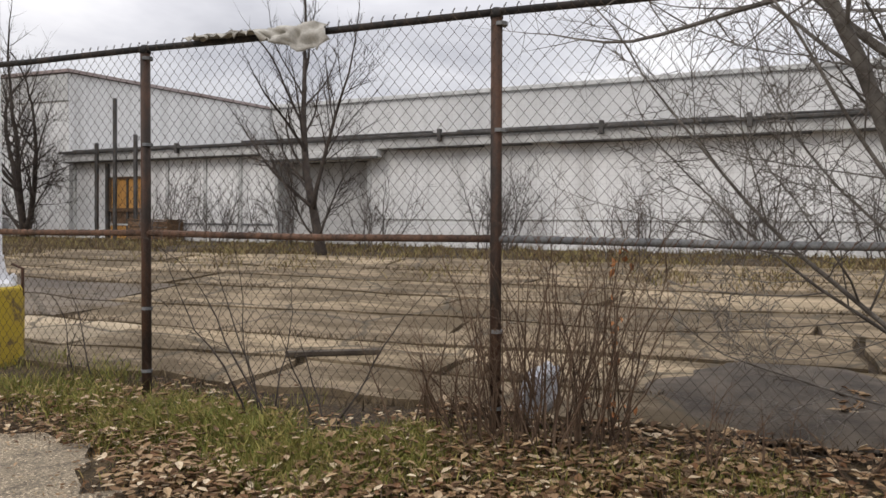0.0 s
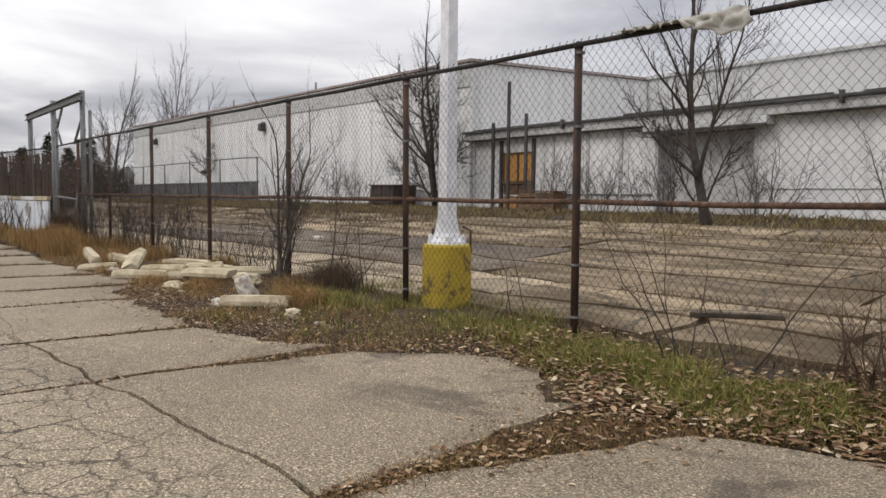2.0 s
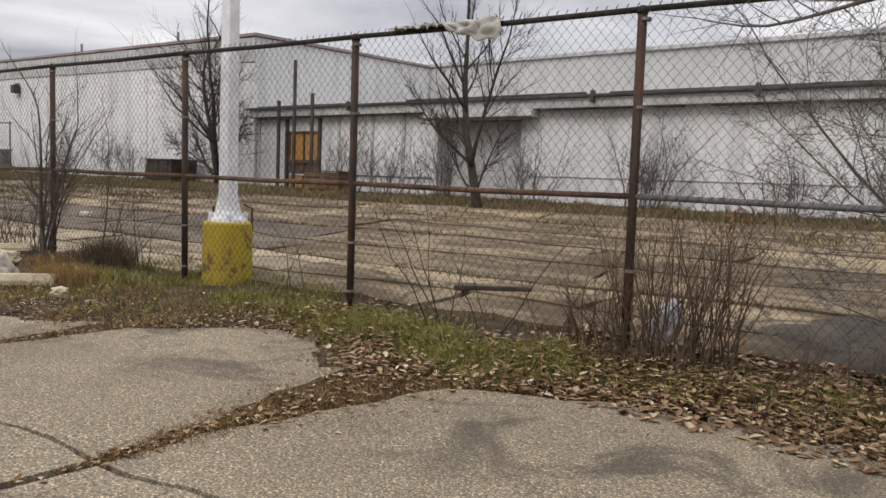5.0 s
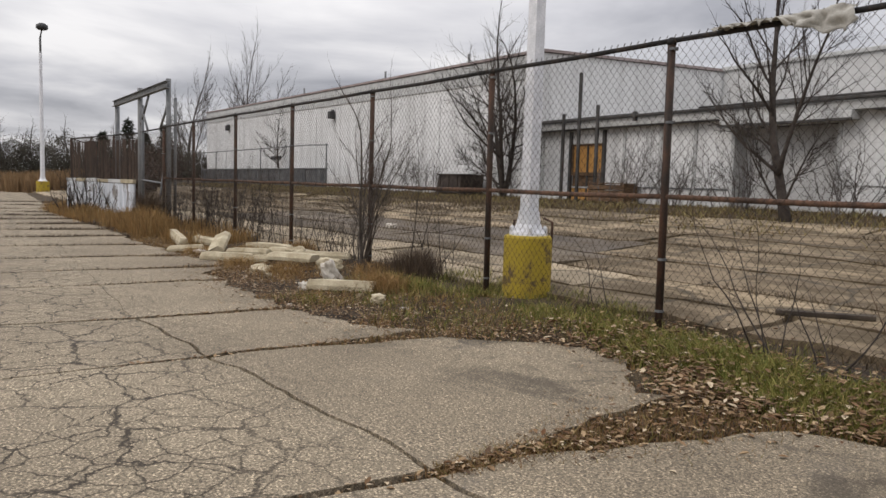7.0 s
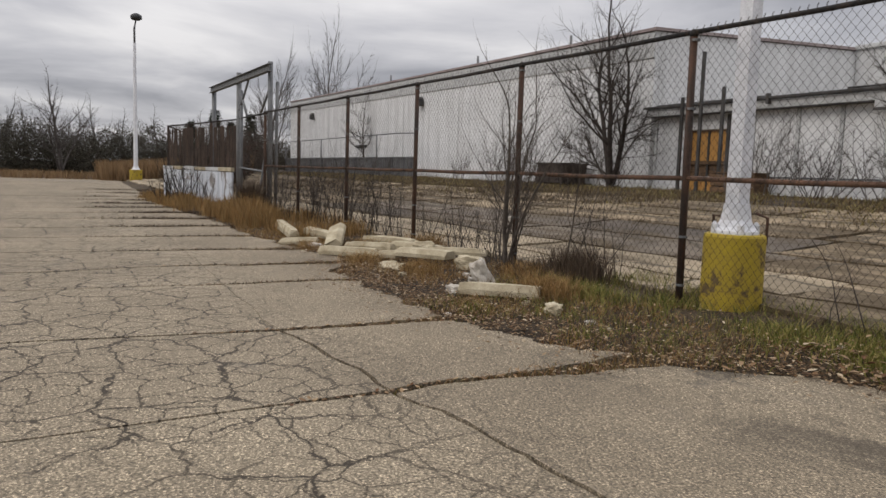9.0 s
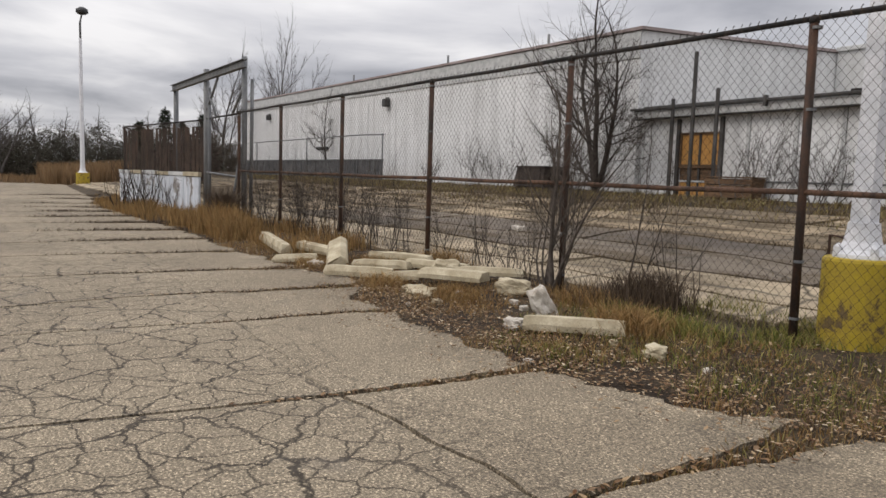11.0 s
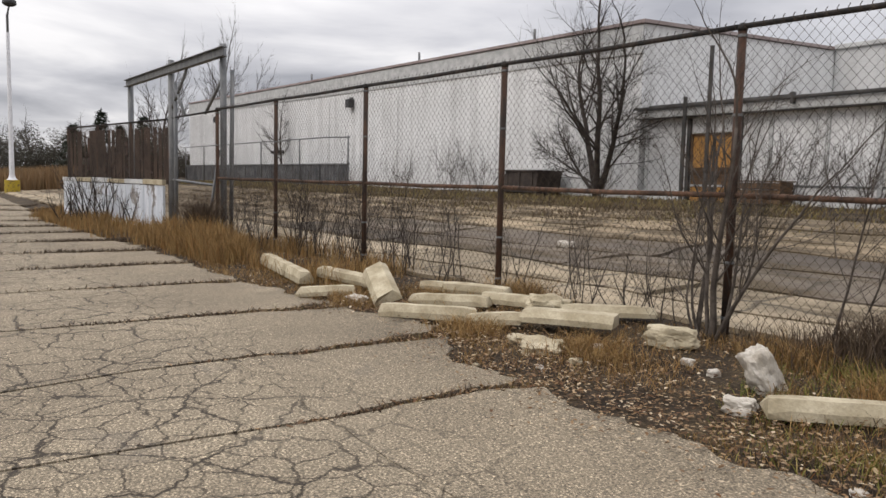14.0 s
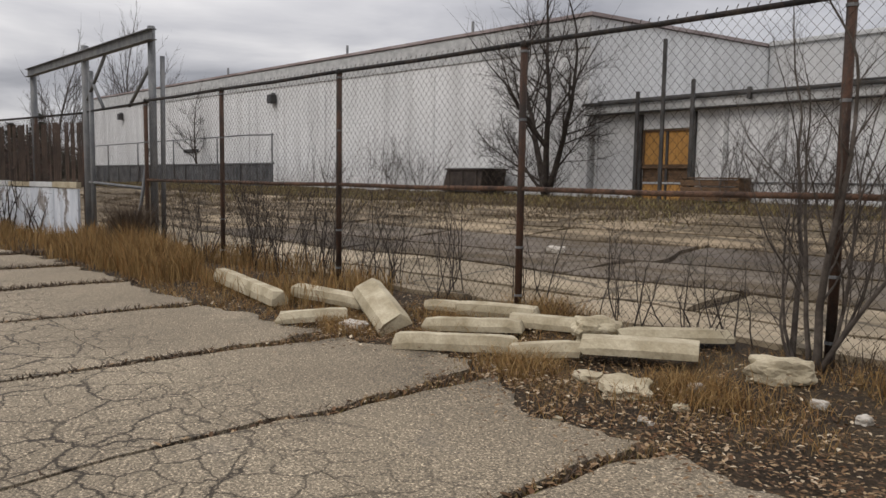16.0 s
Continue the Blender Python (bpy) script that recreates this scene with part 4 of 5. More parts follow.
rubble("concrete_block", "pale upright lump of broken concrete", -9.16, 3.90, (0.21, 0.21, 0.37), 2, PALE_STONE, -30, 28, 0.04, 0.10)
rubble("concrete_chunk", "weathered concrete chunk half sunk in dry grass", -10.30, 4.36, (0.42, 0.20, 0.19), 14, CONCRETE, 32)
rubble("concrete_chunk", "flat grey concrete slab piece leaning", -10.97, 3.48, (0.34, 0.24, 0.10), 8, CONCRETE, 40, 18)
rubble("concrete_chunk", "broken triangular end of a wheel stop", -11.95, 4.42, (0.34, 0.24, 0.22), 31, CONCRETE, 60, 12)
rubble("concrete_chunk", "small pale concrete piece", -10.62, 3.80, (0.12, 0.10, 0.09), 33, PALE_STONE, 50)
rubble("concrete_chunk", "small pale concrete piece", -9.92, 4.10, (0.10, 0.07, 0.06), 34, PALE_STONE, 10)
rubble("concrete_chunk", "small pale concrete piece", -9.62, 4.02, (0.09, 0.08, 0.06), 35, PALE_STONE, 80)
rubble("concrete_chunk", "flat grey concrete slab piece leaning", -11.35, 3.55, (0.22, 0.12, 0.08), 36, CONCRETE, 20, 10)
rubble("concrete_chunk", "small pale concrete piece", -13.98, 3.28, (0.26, 0.16, 0.12), 9, PALE_STONE, 15)
rubble("concrete_chunk", "small pale concrete piece", -9.05, 3.48, (0.2, 0.14, 0.12), 10, PALE_STONE, 15)
rubble("concrete_chunk", "tan rounded stone beside dry grass", -7.52, 3.80, (0.17, 0.14, 0.11), 12, CONCRETE, 15)
for i in range(26):
    x = rng.uniform(-13, -3.5)
    y = edge(x) + rng.uniform(0.0, 1.1)
    s = rng.uniform(0.03, 0.08)
    rubble("stone", "small pale stone in the leaf litter", x, y, (s * 1.4, s, s * 0.7), 20 + i, PALE_STONE if i % 2 else CONCRETE, rng.uniform(0, 180))
rubble("stone", "white lump lying in the yard", -15.49, 8.16, (0.26, 0.17, 0.16), 77, PALE_STONE)

# ---- torn cloth hanging on the top rail ----
v, f = [], []
nu, nv = 44, 14
for j in range(nv + 1):
    for i in range(nu + 1):
        u, w = i / nu, j / nv
        x = -4.12 + 1.18 * u
        drop = 0.03 + 0.21 * smooth(0.46, 0.80, u) * (1 - 0.35 * smooth(0.93, 1.0, u)) * (0.75 + 0.8 * noise.noise((u * 9, 0, 0)))
        s = (w - 0.32) * 1.5
        fold = 0.035 * math.sin(u * 44 + 7 * w) * smooth(0.3, 0.6, u) * w + 0.05 * noise.noise((u * 16, w * 4, 0)) + 0.02 * noise.noise((u * 40, w * 9, 2))
        z = 2.90 + 0.03 * noise.noise((u * 6, 0, 1)) - (drop * max(0, s)) + (0.0 if s > 0 else 0.10 * s)
        y = fy(x) - 0.05 - 0.05 * min(1, max(0, s)) * 1.3 + fold + (0.0 if s > 0 else -0.16 * s)
        v.append((x + 0.06 * s * smooth(0.5, 1, u) + 0.03 * noise.noise((u * 5, w * 8, 7)), y, z + (0.06 * noise.noise((u * 22, 3, 3)) if j == nv else 0)))
f = [(j * (nu + 1) + i, j * (nu + 1) + i + 1, (j + 1) * (nu + 1) + i + 1, (j + 1) * (nu + 1) + i) for j in range(nv) for i in range(nu)]
cloth = thing("torn_cloth", "dirty pale cloth snagged on the fence rail", "cloth", mesh=mesh_of("torn_cloth", v, f, CLOTH, True))
mod = cloth.modifiers.new("thick", "SOLIDIFY")
mod.thickness = 0.006

# grey sack behind the fence
bm = bmesh.new()
bmesh.ops.create_icosphere(bm, subdivisions=4, radius=1)
for vv in bm.verts:
    c = vv.co.copy()
    k = 1 + 0.25 * noise.noise(c * 1.9) + 0.14 * abs(noise.noise(c * 4.3)) + 0.05 * noise.noise(c * 10)
    vv.co = Vector((c.x * 0.125, c.y * 0.11, max(-0.17, c.z * 0.20))) * k
me = bpy.data.meshes.new("plastic_sack")
bm.to_mesh(me)
bm.free()
me.materials.append(PLASTIC)
thing("plastic_sack", "crumpled grey plastic sack among bare twigs", "sack", pose(-1.56, 6.10, height(-1.56, 6.10) + 0.15, 0, 18, 30), mesh=me)
# a plank lying in the yard
thing("plank", "dark rotten plank lying on the yard", "plank", pose(-3.92, 6.98, height(-3.92, 6.98) + 0.04, 3, -2, 28),
      mesh=part("tmp", boxed((-0.45, -0.045, -0.025), (0.45, 0.045, 0.025), 0.01), DIRT, None).data)
bpy.data.objects.remove(bpy.data.objects["tmp"])


# ---- bare trees and shrubs ----
def grow(v, f, start, way, length, radius, level, r, opts):
    """A bent, tapered limb with side limbs, down to twigs."""
    n = 6 if level > 1 else 4 if level == 1 else 3
    pts, rad = [start.copy()], [radius]
    d = way.normalized()
    tip = 0.55 if level > 1 else 0.25
    for i in range(n):
        bend = Vector((r.gauss(0, 1), r.gauss(0, 1), r.gauss(0, 0.6))) * opts["wob"]
        d = (d + bend + Vector((0, 0, opts["rise"]))).normalized()
        pts.append(pts[-1] + d * length / n)
        rad.append(radius * (1 - (1 - tip) * (i + 1) / n))
    tube_into(v, f, pts, rad, 7 if level >= 3 else 5 if level == 2 else 3, level >= 3)
    if level == 0:
        return
    count = opts["kids"][level]
    for k in range(count):
        t = opts["from"] + (1 - opts["from"]) * (k + r.random() * 0.8) / count if level == opts["top"] else 0.2 + 0.8 * (k + r.random()) / count
        i = min(n - 1, int(t * n))
        p = pts[i].lerp(pts[i + 1], t * n - i)
        ax = (pts[i + 1] - pts[i]).normalized()
        side = ax.cross(Vector((r.gauss(0, 1), r.gauss(0, 1), r.gauss(0, 1)))).normalized()
        a = radians(r.uniform(*opts["angle"]))
        w = ax * math.cos(a) + side * math.sin(a)
        grow(v, f, p, w, length * r.uniform(*opts["ratio"]) * (1.1 - 0.45 * t), max(opts["thin"], rad[i] * r.uniform(0.36, 0.55)), level - 1, r, opts)
    if level >= 1:
        grow(v, f, pts[-1], d, length * 0.6, rad[-1], level - 1, r, opts)


TREE = dict(wob=0.10, rise=0.05, kids=(0, 6, 8, 11, 11), angle=(20, 56), ratio=(0.34, 0.56), top=3, thin=0.004)
TREE["from"] = 0.3


def tree_parts(parent, seed, stems, mat, **over):
    """Trunk and crown meshes; stems: (base offset, direction, length, radius)."""
    r = random.Random(seed)
    o = {**TREE, **over}
    tv, tf, cv, cf = [], [], [], []
    for off, way, ln, rad in stems:
        n = 7
        pts, rr = [Vector(off) + Vector((0, 0, -0.15))], [rad * 1.25]
        d = Vector(way).normalized()
        for i in range(n):
            d = (d + Vector((r.gauss(0, 1), r.gauss(0, 1), 0.5)) * o["wob"] * 0.7).normalized()
            pts.append(pts[-1] + d * ln / n)
            rr.append(rad * (1 - 0.62 * (i + 1) / n))
        tube_into(tv, tf, pts, rr, 9)
        kids = o["kids"][o["top"]]
        for k in range(kids):
            t = o["from"] + (0.98 - o["from"]) * (k + 0.8 * r.random()) / kids
            i = min(n - 1, int(t * n))
            p = pts[i].lerp(pts[i + 1], t * n - i)
            ax = (pts[i + 1] - pts[i]).normalized()
            side = ax.cross(Vector((r.gauss(0, 1), r.gauss(0, 1), r.gauss(0, 0.4)))).normalized()
            a = radians(r.uniform(*o["angle"]))
            grow(cv, cf, p, ax * math.cos(a) + side * math.sin(a), ln * r.uniform(*o["ratio"]) * (1.15 - 0.5 * t), rr[i] * r.uniform(0.28, 0.48), o["top"] - 1, r, o)
        grow(cv, cf, pts[-1], d, ln * 0.4, rr[-1], o["top"] - 1, r, o)
    part("trunk", mesh_of("trunk", tv, tf, mat, True), mat, parent)
    part("crown", mesh_of("crown", cv, cf, mat), mat, parent)


def tree(label, x, y, seed, stems, mat=BARK, name="bare_tree", cat="tree", **over):
    t = thing(name, label, cat, Matrix.Translation((x, y, height(x, y))))
    tree_parts(t, seed, stems, mat, **over)
    return t


tree("leafless tree with forked trunk in the yard", -9.1, 14.2, 3, [((0, 0, 0), (-0.30, 0, 1), 4.7, 0.115), ((-0.28, 0, 1.15), (0.16, 0.1, 1), 3.0, 0.055), ((-0.1, 0, 0.55), (0.42, -0.1, 1), 1.5, 0.03), ((-0.3, 0, 1.2), (-0.9, -0.2, 0.75), 2.0, 0.04), ((0, 0, 0.4), (-0.8, -0.3, 0.55), 1.7, 0.03)], thin=0.005, angle=(16, 46), ratio=(0.28, 0.46))
tree("spreading leafless tree before the long wall", -23.75, 17.6, 11, [((0, 0, 0), (-0.22, 0, 1), 4.6, 0.12), ((0, 0, 0), (0.02, -0.1, 1), 5.0, 0.12), ((0.05, 0, 0.3), (0.72, -0.1, 1), 4.2, 0.11), ((-0.1, 0, 0.2), (-0.8, 0, 0.8), 2.6, 0.06), ((0, 0, 0.6), (0.9, -0.2, 0.9), 2.4, 0.04), ((0, 0, 0.5), (-0.95, -0.2, 0.5), 2.2, 0.04)], thin=0.006, angle=(26, 62), ratio=(0.38, 0.60), rise=0.03)
tree("slender leafless tree behind the enclosure", -52.5, 18.2, 14, [((0, 0, 0), (0.02, 0, 1), 4.0, 0.08)], thin=0.01)
tree("many-stemmed bare sapling grown through the fence", -10.3, 4.88, 21, [((0, 0, 0), (-0.16, 0.02, 1), 1.7, 0.022), ((0.04, 0, 0), (0.05, 0, 1), 2.0, 0.034), ((-0.06, 0.03, 0), (-0.5, 0, 1), 1.4, 0.016), ((0.05, 0, 0), (0.3, 0, 1), 1.7, 0.022), ((0, 0.05, 0), (0.55, 0.1, 1), 1.3, 0.015), ((-0.1, 0, 0), (-0.3, -0.15, 1), 1.1, 0.014), ((0.12, 0.02, 0), (0.12, 0.05, 1), 1.5, 0.018), ((-0.16, 0.05, 0), (-0.12, 0.1, 1), 2.2, 0.026)], BARK_SAPLING, kids=(0, 4, 5, 8), thin=0.0019, angle=(16, 46))
tree("small bare sapling by the fence", -9.35, 5.25, 22, [((0, 0, 0), (-0.1, 0, 1), 1.6, 0.014), ((0.05, 0, 0), (0.25, 0, 1), 1.3, 0.012)], BARK_SAPLING, kids=(0, 4, 4, 7), thin=0.002)
tree("large bare tree with pale bark beside the fence", 1.25, 6.35, 31, [((0, 0, 0), (0.06, 0, 1), 5.2, 0.13), ((-0.25, 0.1, 0), (-0.12, 0, 1), 4.6, 0.07), ((0.3, 0.2, 0), (0.2, 0.1, 1), 4.8, 0.09), ((-0.1, -0.1, 0.4), (-0.95, -0.1, 0.85), 2.6, 0.020), ((-0.1, -0.05, 0.5), (-0.98, -0.05, 0.45), 2.0, 0.016), ((-0.1, 0, 0.8), (-0.8, -0.15, 1.2), 2.6, 0.018), ((-0.2, -0.1, 1.1), (-1, -0.1, 0.6), 1.7, 0.012), ((-0.2, 0.1, 0.3), (-1, -0.15, 0.12), 1.5, 0.011)], BARK_PALE, kids=(0, 5, 7, 10), thin=0.003, angle=(30, 75))
tree("bare tree with grey trunk close to the fence", 2.3, 6.9, 33, [((0, 0, 0), (-0.05, 0, 1), 6.0, 0.14), ((0.1, 0, 0), (-0.5, -0.1, 1), 4.0, 0.05)], BARK_PALE, kids=(0, 5, 7, 10), thin=0.0035, angle=(30, 75))


def shrub(label, x, y, seed, count, tall, spread, mat=BARK, kids=(0, 2, 3), thin=0.0018, rad=0.006):
    r = random.Random(seed)
    s = thing("bare_shrub", label, "shrub", Matrix.Translation((x, y, height(x, y))))
    o = {**TREE, "kids": kids, "top": 2, "thin": thin, "angle": (18, 60), "wob": 0.13}
    for k in range(count):
        off = Vector((r.gauss(0, spread * 0.45), r.gauss(0, spread * 0.28), -0.05))
        way = Vector((off.x * 0.5 + r.gauss(0, 0.26), off.y * 0.3 + r.gauss(0, 0.18), 1))
        v, f = [], []
        grow(v, f, off, way, tall * r.uniform(0.45, 0.95), rad * r.uniform(0.7, 1.5), 2, r, o)
        part("stem", mesh_of("stem", v, f, mat), mat, s)
    return s


BRUSH = two_tone("reddish_brown_twigs", (0.070, 0.042, 0.026), (0.135, 0.088, 0.056), 8)
for i, (x, y, n, tall, sp) in enumerate(((-1.62, 5.42, 34, 0.85, 0.32), (-1.28, 5.52, 34, 1.15, 0.32), (-1.02, 5.6, 26, 1.2, 0.24), (-2.1, 5.45, 10, 0.6, 0.3), (-0.45, 5.6, 10, 0.4, 0.5), (0.3, 5.6, 8, 0.4, 0.5))):
    shrub("dense reddish-brown leafless brush at the fence", x, y, 50 + i, n, tall, sp, BRUSH, kids=(0, 3, 4))
for i, (x, y, n, tall, sp) in enumerate(((-3.35, 5.2, 5, 1.15, 0.25), (-2.75, 5.3, 3, 0.9, 0.2), (-8.75, 5.35, 7, 0.9, 0.35), (-5.6, 5.4, 3, 0.9, 0.3), (-12.0, 5.1, 7, 0.8, 0.4), (-11.3, 5.05, 8, 0.6, 0.4),
                                         (-14.3, 4.9, 8, 1.0, 0.35), (-15.4, 4.85, 8, 0.95, 0.4), (-16.6, 4.75, 10, 1.15, 0.5), (-17.6, 4.6, 10, 1.1, 0.5), (-18.6, 4.5, 10, 1.1, 0.5), (-19.8, 4.3, 10, 1.0, 0.5), (-21.0, 4.2, 10, 1.0, 0.5), (-15.9, 5.0, 9, 1.2, 0.5), (-17.1, 4.95, 9, 1.2, 0.5), (-13.4, 5.0, 6, 0.8, 0.4), (-18.9, 4.7, 9, 1.2, 0.5))):
    shrub("thin bare weed stems along the fence", x, y, 70 + i, n if x > -11 else int(n * 1.6), tall * (1 if x > -11 else 1.2), sp, BARK, kids=(0, 2, 3) if x > -11 else (0, 3, 5))
for i, (x, y, n, tall, sp) in enumerate(((-28.4, 2.85, 26, 1.5, 0.9), (-29.8, 2.5, 16, 1.2, 0.7), (-26.6, 3.35, 6, 0.9, 0.4))):
    shrub("dark bare bush before the pale barrier", x, y, 90 + i, n, tall, sp, BARK, thin=0.005, rad=0.014)
for i, (x, y, n, tall, sp) in enumerate(((-17.2, 17.9, 14, 2.0, 1.0), (-15.4, 17.9, 14, 1.8, 1.0), (-12.9, 17.6, 16, 1.7, 1.1), (-10.2, 17.6, 14, 1.8, 1.0), (-6.6, 17.8, 22, 1.9, 0.8), (-3.2, 17.8, 14, 1.2, 0.9), (-0.6, 17.8, 22, 1.5, 0.9),
                                         (-30.4, 17.9, 8, 1.7, 0.8), (-32.5, 17.9, 10, 1.9, 0.9), (-36.5, 17.9, 8, 1.3, 0.9), (-23.6, 17.6, 10, 1.6, 0.9), (2.2, 17.8, 18, 1.6, 0.9))):
    shrub("grey leafless bush against the building", x, y, 110 + i, n, tall, sp, BARK_BUSH, kids=(0, 4, 6), thin=0.007, rad=0.014)


# dark wet dirt washed over the yard behind the brush
v, f = [], []
nd, md = 40, 8
for j in range(md + 1):
    for i in range(nd):
        w = math.tau * i / nd
        q = (j / md) * (1 + 0.30 * noise.noise((math.cos(w) * 1.5, math.sin(w) * 1.5, 2)) + 0.10 * noise.noise((math.cos(w) * 6, math.sin(w) * 6, 5)))
        x, y = 0.25 + 1.25 * q * math.cos(w), 7.15 + 1.05 * q * math.sin(w)
        v.append((x, y, height(x, y) + 0.050 - 0.05 * (j / md) ** 3))
f = [(j * nd + i, (j + 1) * nd + i, (j + 1) * nd + (i + 1) % nd, j * nd + (i + 1) % nd) for j in range(md) for i in range(nd)]
thing("dirt_patch", "dark damp dirt spread over the yard paving", "dirt", kind="structure", mesh=mesh_of("dirt_patch", v, f, DIRT, True))

# a stem that kept its withered orange leaves
stem = thing("withered_sapling", "thin sapling with a few withered orange leaves", "sapling", Matrix.Translation((-0.98, 5.75, height(-0.98, 5.75))))
tube("stem", [(0, 0, -0.05), (0.03, 0.02, 0.4), (-0.02, 0.0, 0.8), (0.05, 0.02, 1.25)], 0.007, BRUSH, stem, 6, r2=0.003)
wither = make_leafy("withered_orange_leaves", (0.30, 0.09, 0.028), (0.42, 0.17, 0.06), (0.36, 0.22, 0.12))
lr = random.Random(77)
for k in range(34):
    z = lr.choice((0.12, 0.18, 0.25, 0.3, 0.5, 0.62, 0.72, 0.9, 1.1, 1.2)) + lr.gauss(0, 0.03)
    c = Vector((lr.gauss(0.02, 0.10 if z < 0.35 else 0.035), lr.gauss(0, 0.04), z))
    a = Vector((lr.gauss(0, 1), lr.gauss(0, 1), lr.gauss(0, 1) - 0.6)).normalized() * lr.uniform(0.02, 0.04)
    b = a.cross(Vector((lr.gauss(0, 1), lr.gauss(0, 1), lr.gauss(0, 1)))).normalized() * a.length * 0.5
    n = a.cross(b).normalized() * a.length * 0.3
    lv = [c - a, c - a * 0.2 + b + n, c + a * 0.6 + b * 0.6 + n, c + a, c + a * 0.6 - b * 0.6 + n, c - a * 0.2 - b + n, c]
    part("leaf", mesh_of("leaf", lv, [(0, 1, 6), (1, 2, 6), (2, 3, 6), (3, 4, 6), (4, 5, 6), (5, 0, 6)], wither), wither, stem)


# ---- grass and weeds ----
def blades(points, r, tall, width, v, f, lean=0.5):
    """A bent blade of three faces at each point."""
    for x, y, k in points:
        z = height(x, y) - 0.05
        h = tall * k * r.uniform(0.55, 1.25)
        a = r.uniform(0, math.tau)
        dx, dy = math.cos(a), math.sin(a)
        w = width * r.uniform(0.7, 1.3)
        l = lean * h * r.uniform(0.2, 1.2)
        b = r.uniform(0, math.tau)
        ox, oy = math.cos(b) * l, math.sin(b) * l
        o = len(v)
        v += [(x - dx * w, y - dy * w, z), (x + dx * w, y + dy * w, z), (x + ox * 0.35 - dx * w * 0.8, y + oy * 0.35 - dy * w * 0.8, z + h * 0.6), (x + ox * 0.35 + dx * w * 0.8, y + oy * 0.35 + dy * w * 0.8, z + h * 0.6), (x + ox, y + oy, z + h)]
        f += [(o, o + 1, o + 3, o + 2), (o + 2, o + 3, o + 4)]


def tufted(n, r, xr, yf, spread=0.09, per=14):
    """Points gathered into tufts; yf gives the y range at x."""
    out = []
    while len(out) < n:
        x = r.uniform(*xr)
        lo, hi = yf(x)
        if hi <= lo:
            continue
        y = r.uniform(lo, hi)
        k = 0.6 + 0.8 * max(0, 0.5 + noise.noise((x * 1.3, y * 1.3, 2)))
        if noise.noise((x * 0.9, y * 0.9, 8)) < -0.18:
            continue
        for _ in range(per):
            out.append((x + r.gauss(0, spread), y + r.gauss(0, spread), k))
    return out


def stuff(name, label, category, material, v, f):
    return thing(name, label, category, kind="stuff", mesh=mesh_of(name, v, f, material))


r = random.Random(101)
v, f = [], []
blades(tufted(12500, r, (-9.6, 2.0), lambda x: (edge(x) + 0.25, fy(x) + 0.25)), r, 0.085, 0.0032, v, f, 0.9)
blades(tufted(9000, r, (-4.8, -2.0), lambda x: (edge(x) + 0.15, fy(x) - 0.1)), r, 0.10, 0.0034, v, f, 0.9)
blades(tufted(3500, r, (-9.0, -5.2), lambda x: (fy(x) - 0.5, fy(x) + 0.6)), r, 0.14, 0.0035, v, f, 0.8)
for gx, gy, n in ((-3.3, 4.95, 1500), (-2.75, 4.65, 1200), (-3.9, 4.85, 900), (-4.9, 4.95, 900), (-2.1, 4.9, 700), (-8.0, 4.6, 900)):
    blades([(gx + r.gauss(0, 0.24), gy + r.gauss(0, 0.15), 1) for _ in range(n)], r, 0.13, 0.004, v, f, 0.8)
stuff("green_grass", "matted olive-green grass along the fence verge", "grass", GRASS_GREEN, v, f)
v, f = [], []
blades(tufted(3800, r, (-14.5, -7.6), lambda x: (edge(x) + 0.2, fy(x) + 0.2), 0.07, 16), r, 0.11, 0.0025, v, f, 1.1)
blades(tufted(6000, r, (-24.5, -15.2), lambda x: (edge(x) + 0.7, fy(x) + 0.3), 0.12, 20), r, 0.30, 0.005, v, f, 0.5)
blades(tufted(5200, r, (-24.0, -18.2), lambda x: (edge(x) + 0.35, edge(x) + 1.2), 0.12, 22), r, 0.42, 0.005, v, f, 0.5)
blades(tufted(5000, r, (-34, -24.0), lambda x: (edge(x) + 0.0, edge(x) + 0.9 + 0.15 * (x + 34)), 0.15, 20), r, 0.32, 0.007, v, f, 0.5)
blades(tufted(12000, r, (-9, 1.8), lambda x: (edge(x) - 0.05, fy(x)), 0.08, 10), r, 0.05, 0.003, v, f, 1.0)
blades(tufted(1500, r, (-8.55, -7.9), lambda x: (4.05, 4.5), 0.09, 40), r, 0.26, 0.003, v, f, 0.9)
for gx, gy, n, hh in ((-11.9, 3.42, 900, 0.19), (-10.6, 3.75, 1100, 0.16), (-9.4, 4.7, 800, 0.2), (-12.9, 4.9, 700, 0.24), (-14.0, 3.2, 500, 0.16), (-13.2, 4.0, 500, 0.2)):
    blades([(gx + r.gauss(0, 0.22), gy + r.gauss(0, 0.14), 1) for _ in range(n)], r, hh, 0.0026, v, f, 1.0)
blades(tufted(5200, r, (-19.0, -13.0), lambda x: (edge(x) + 0.1, edge(x) + 1.3), 0.09, 16), r, 0.10, 0.003, v, f, 1.2)
blades(tufted(3500, r, (-13.0, -6.5), lambda x: (edge(x) + 0.1, fy(x)), 0.08, 12), r, 0.06, 0.003, v, f, 1.3)
stuff("dry_grass", "dry straw-brown grass tufts on the verge", "grass", GRASS_DRY, v, f)
v, f = [], []
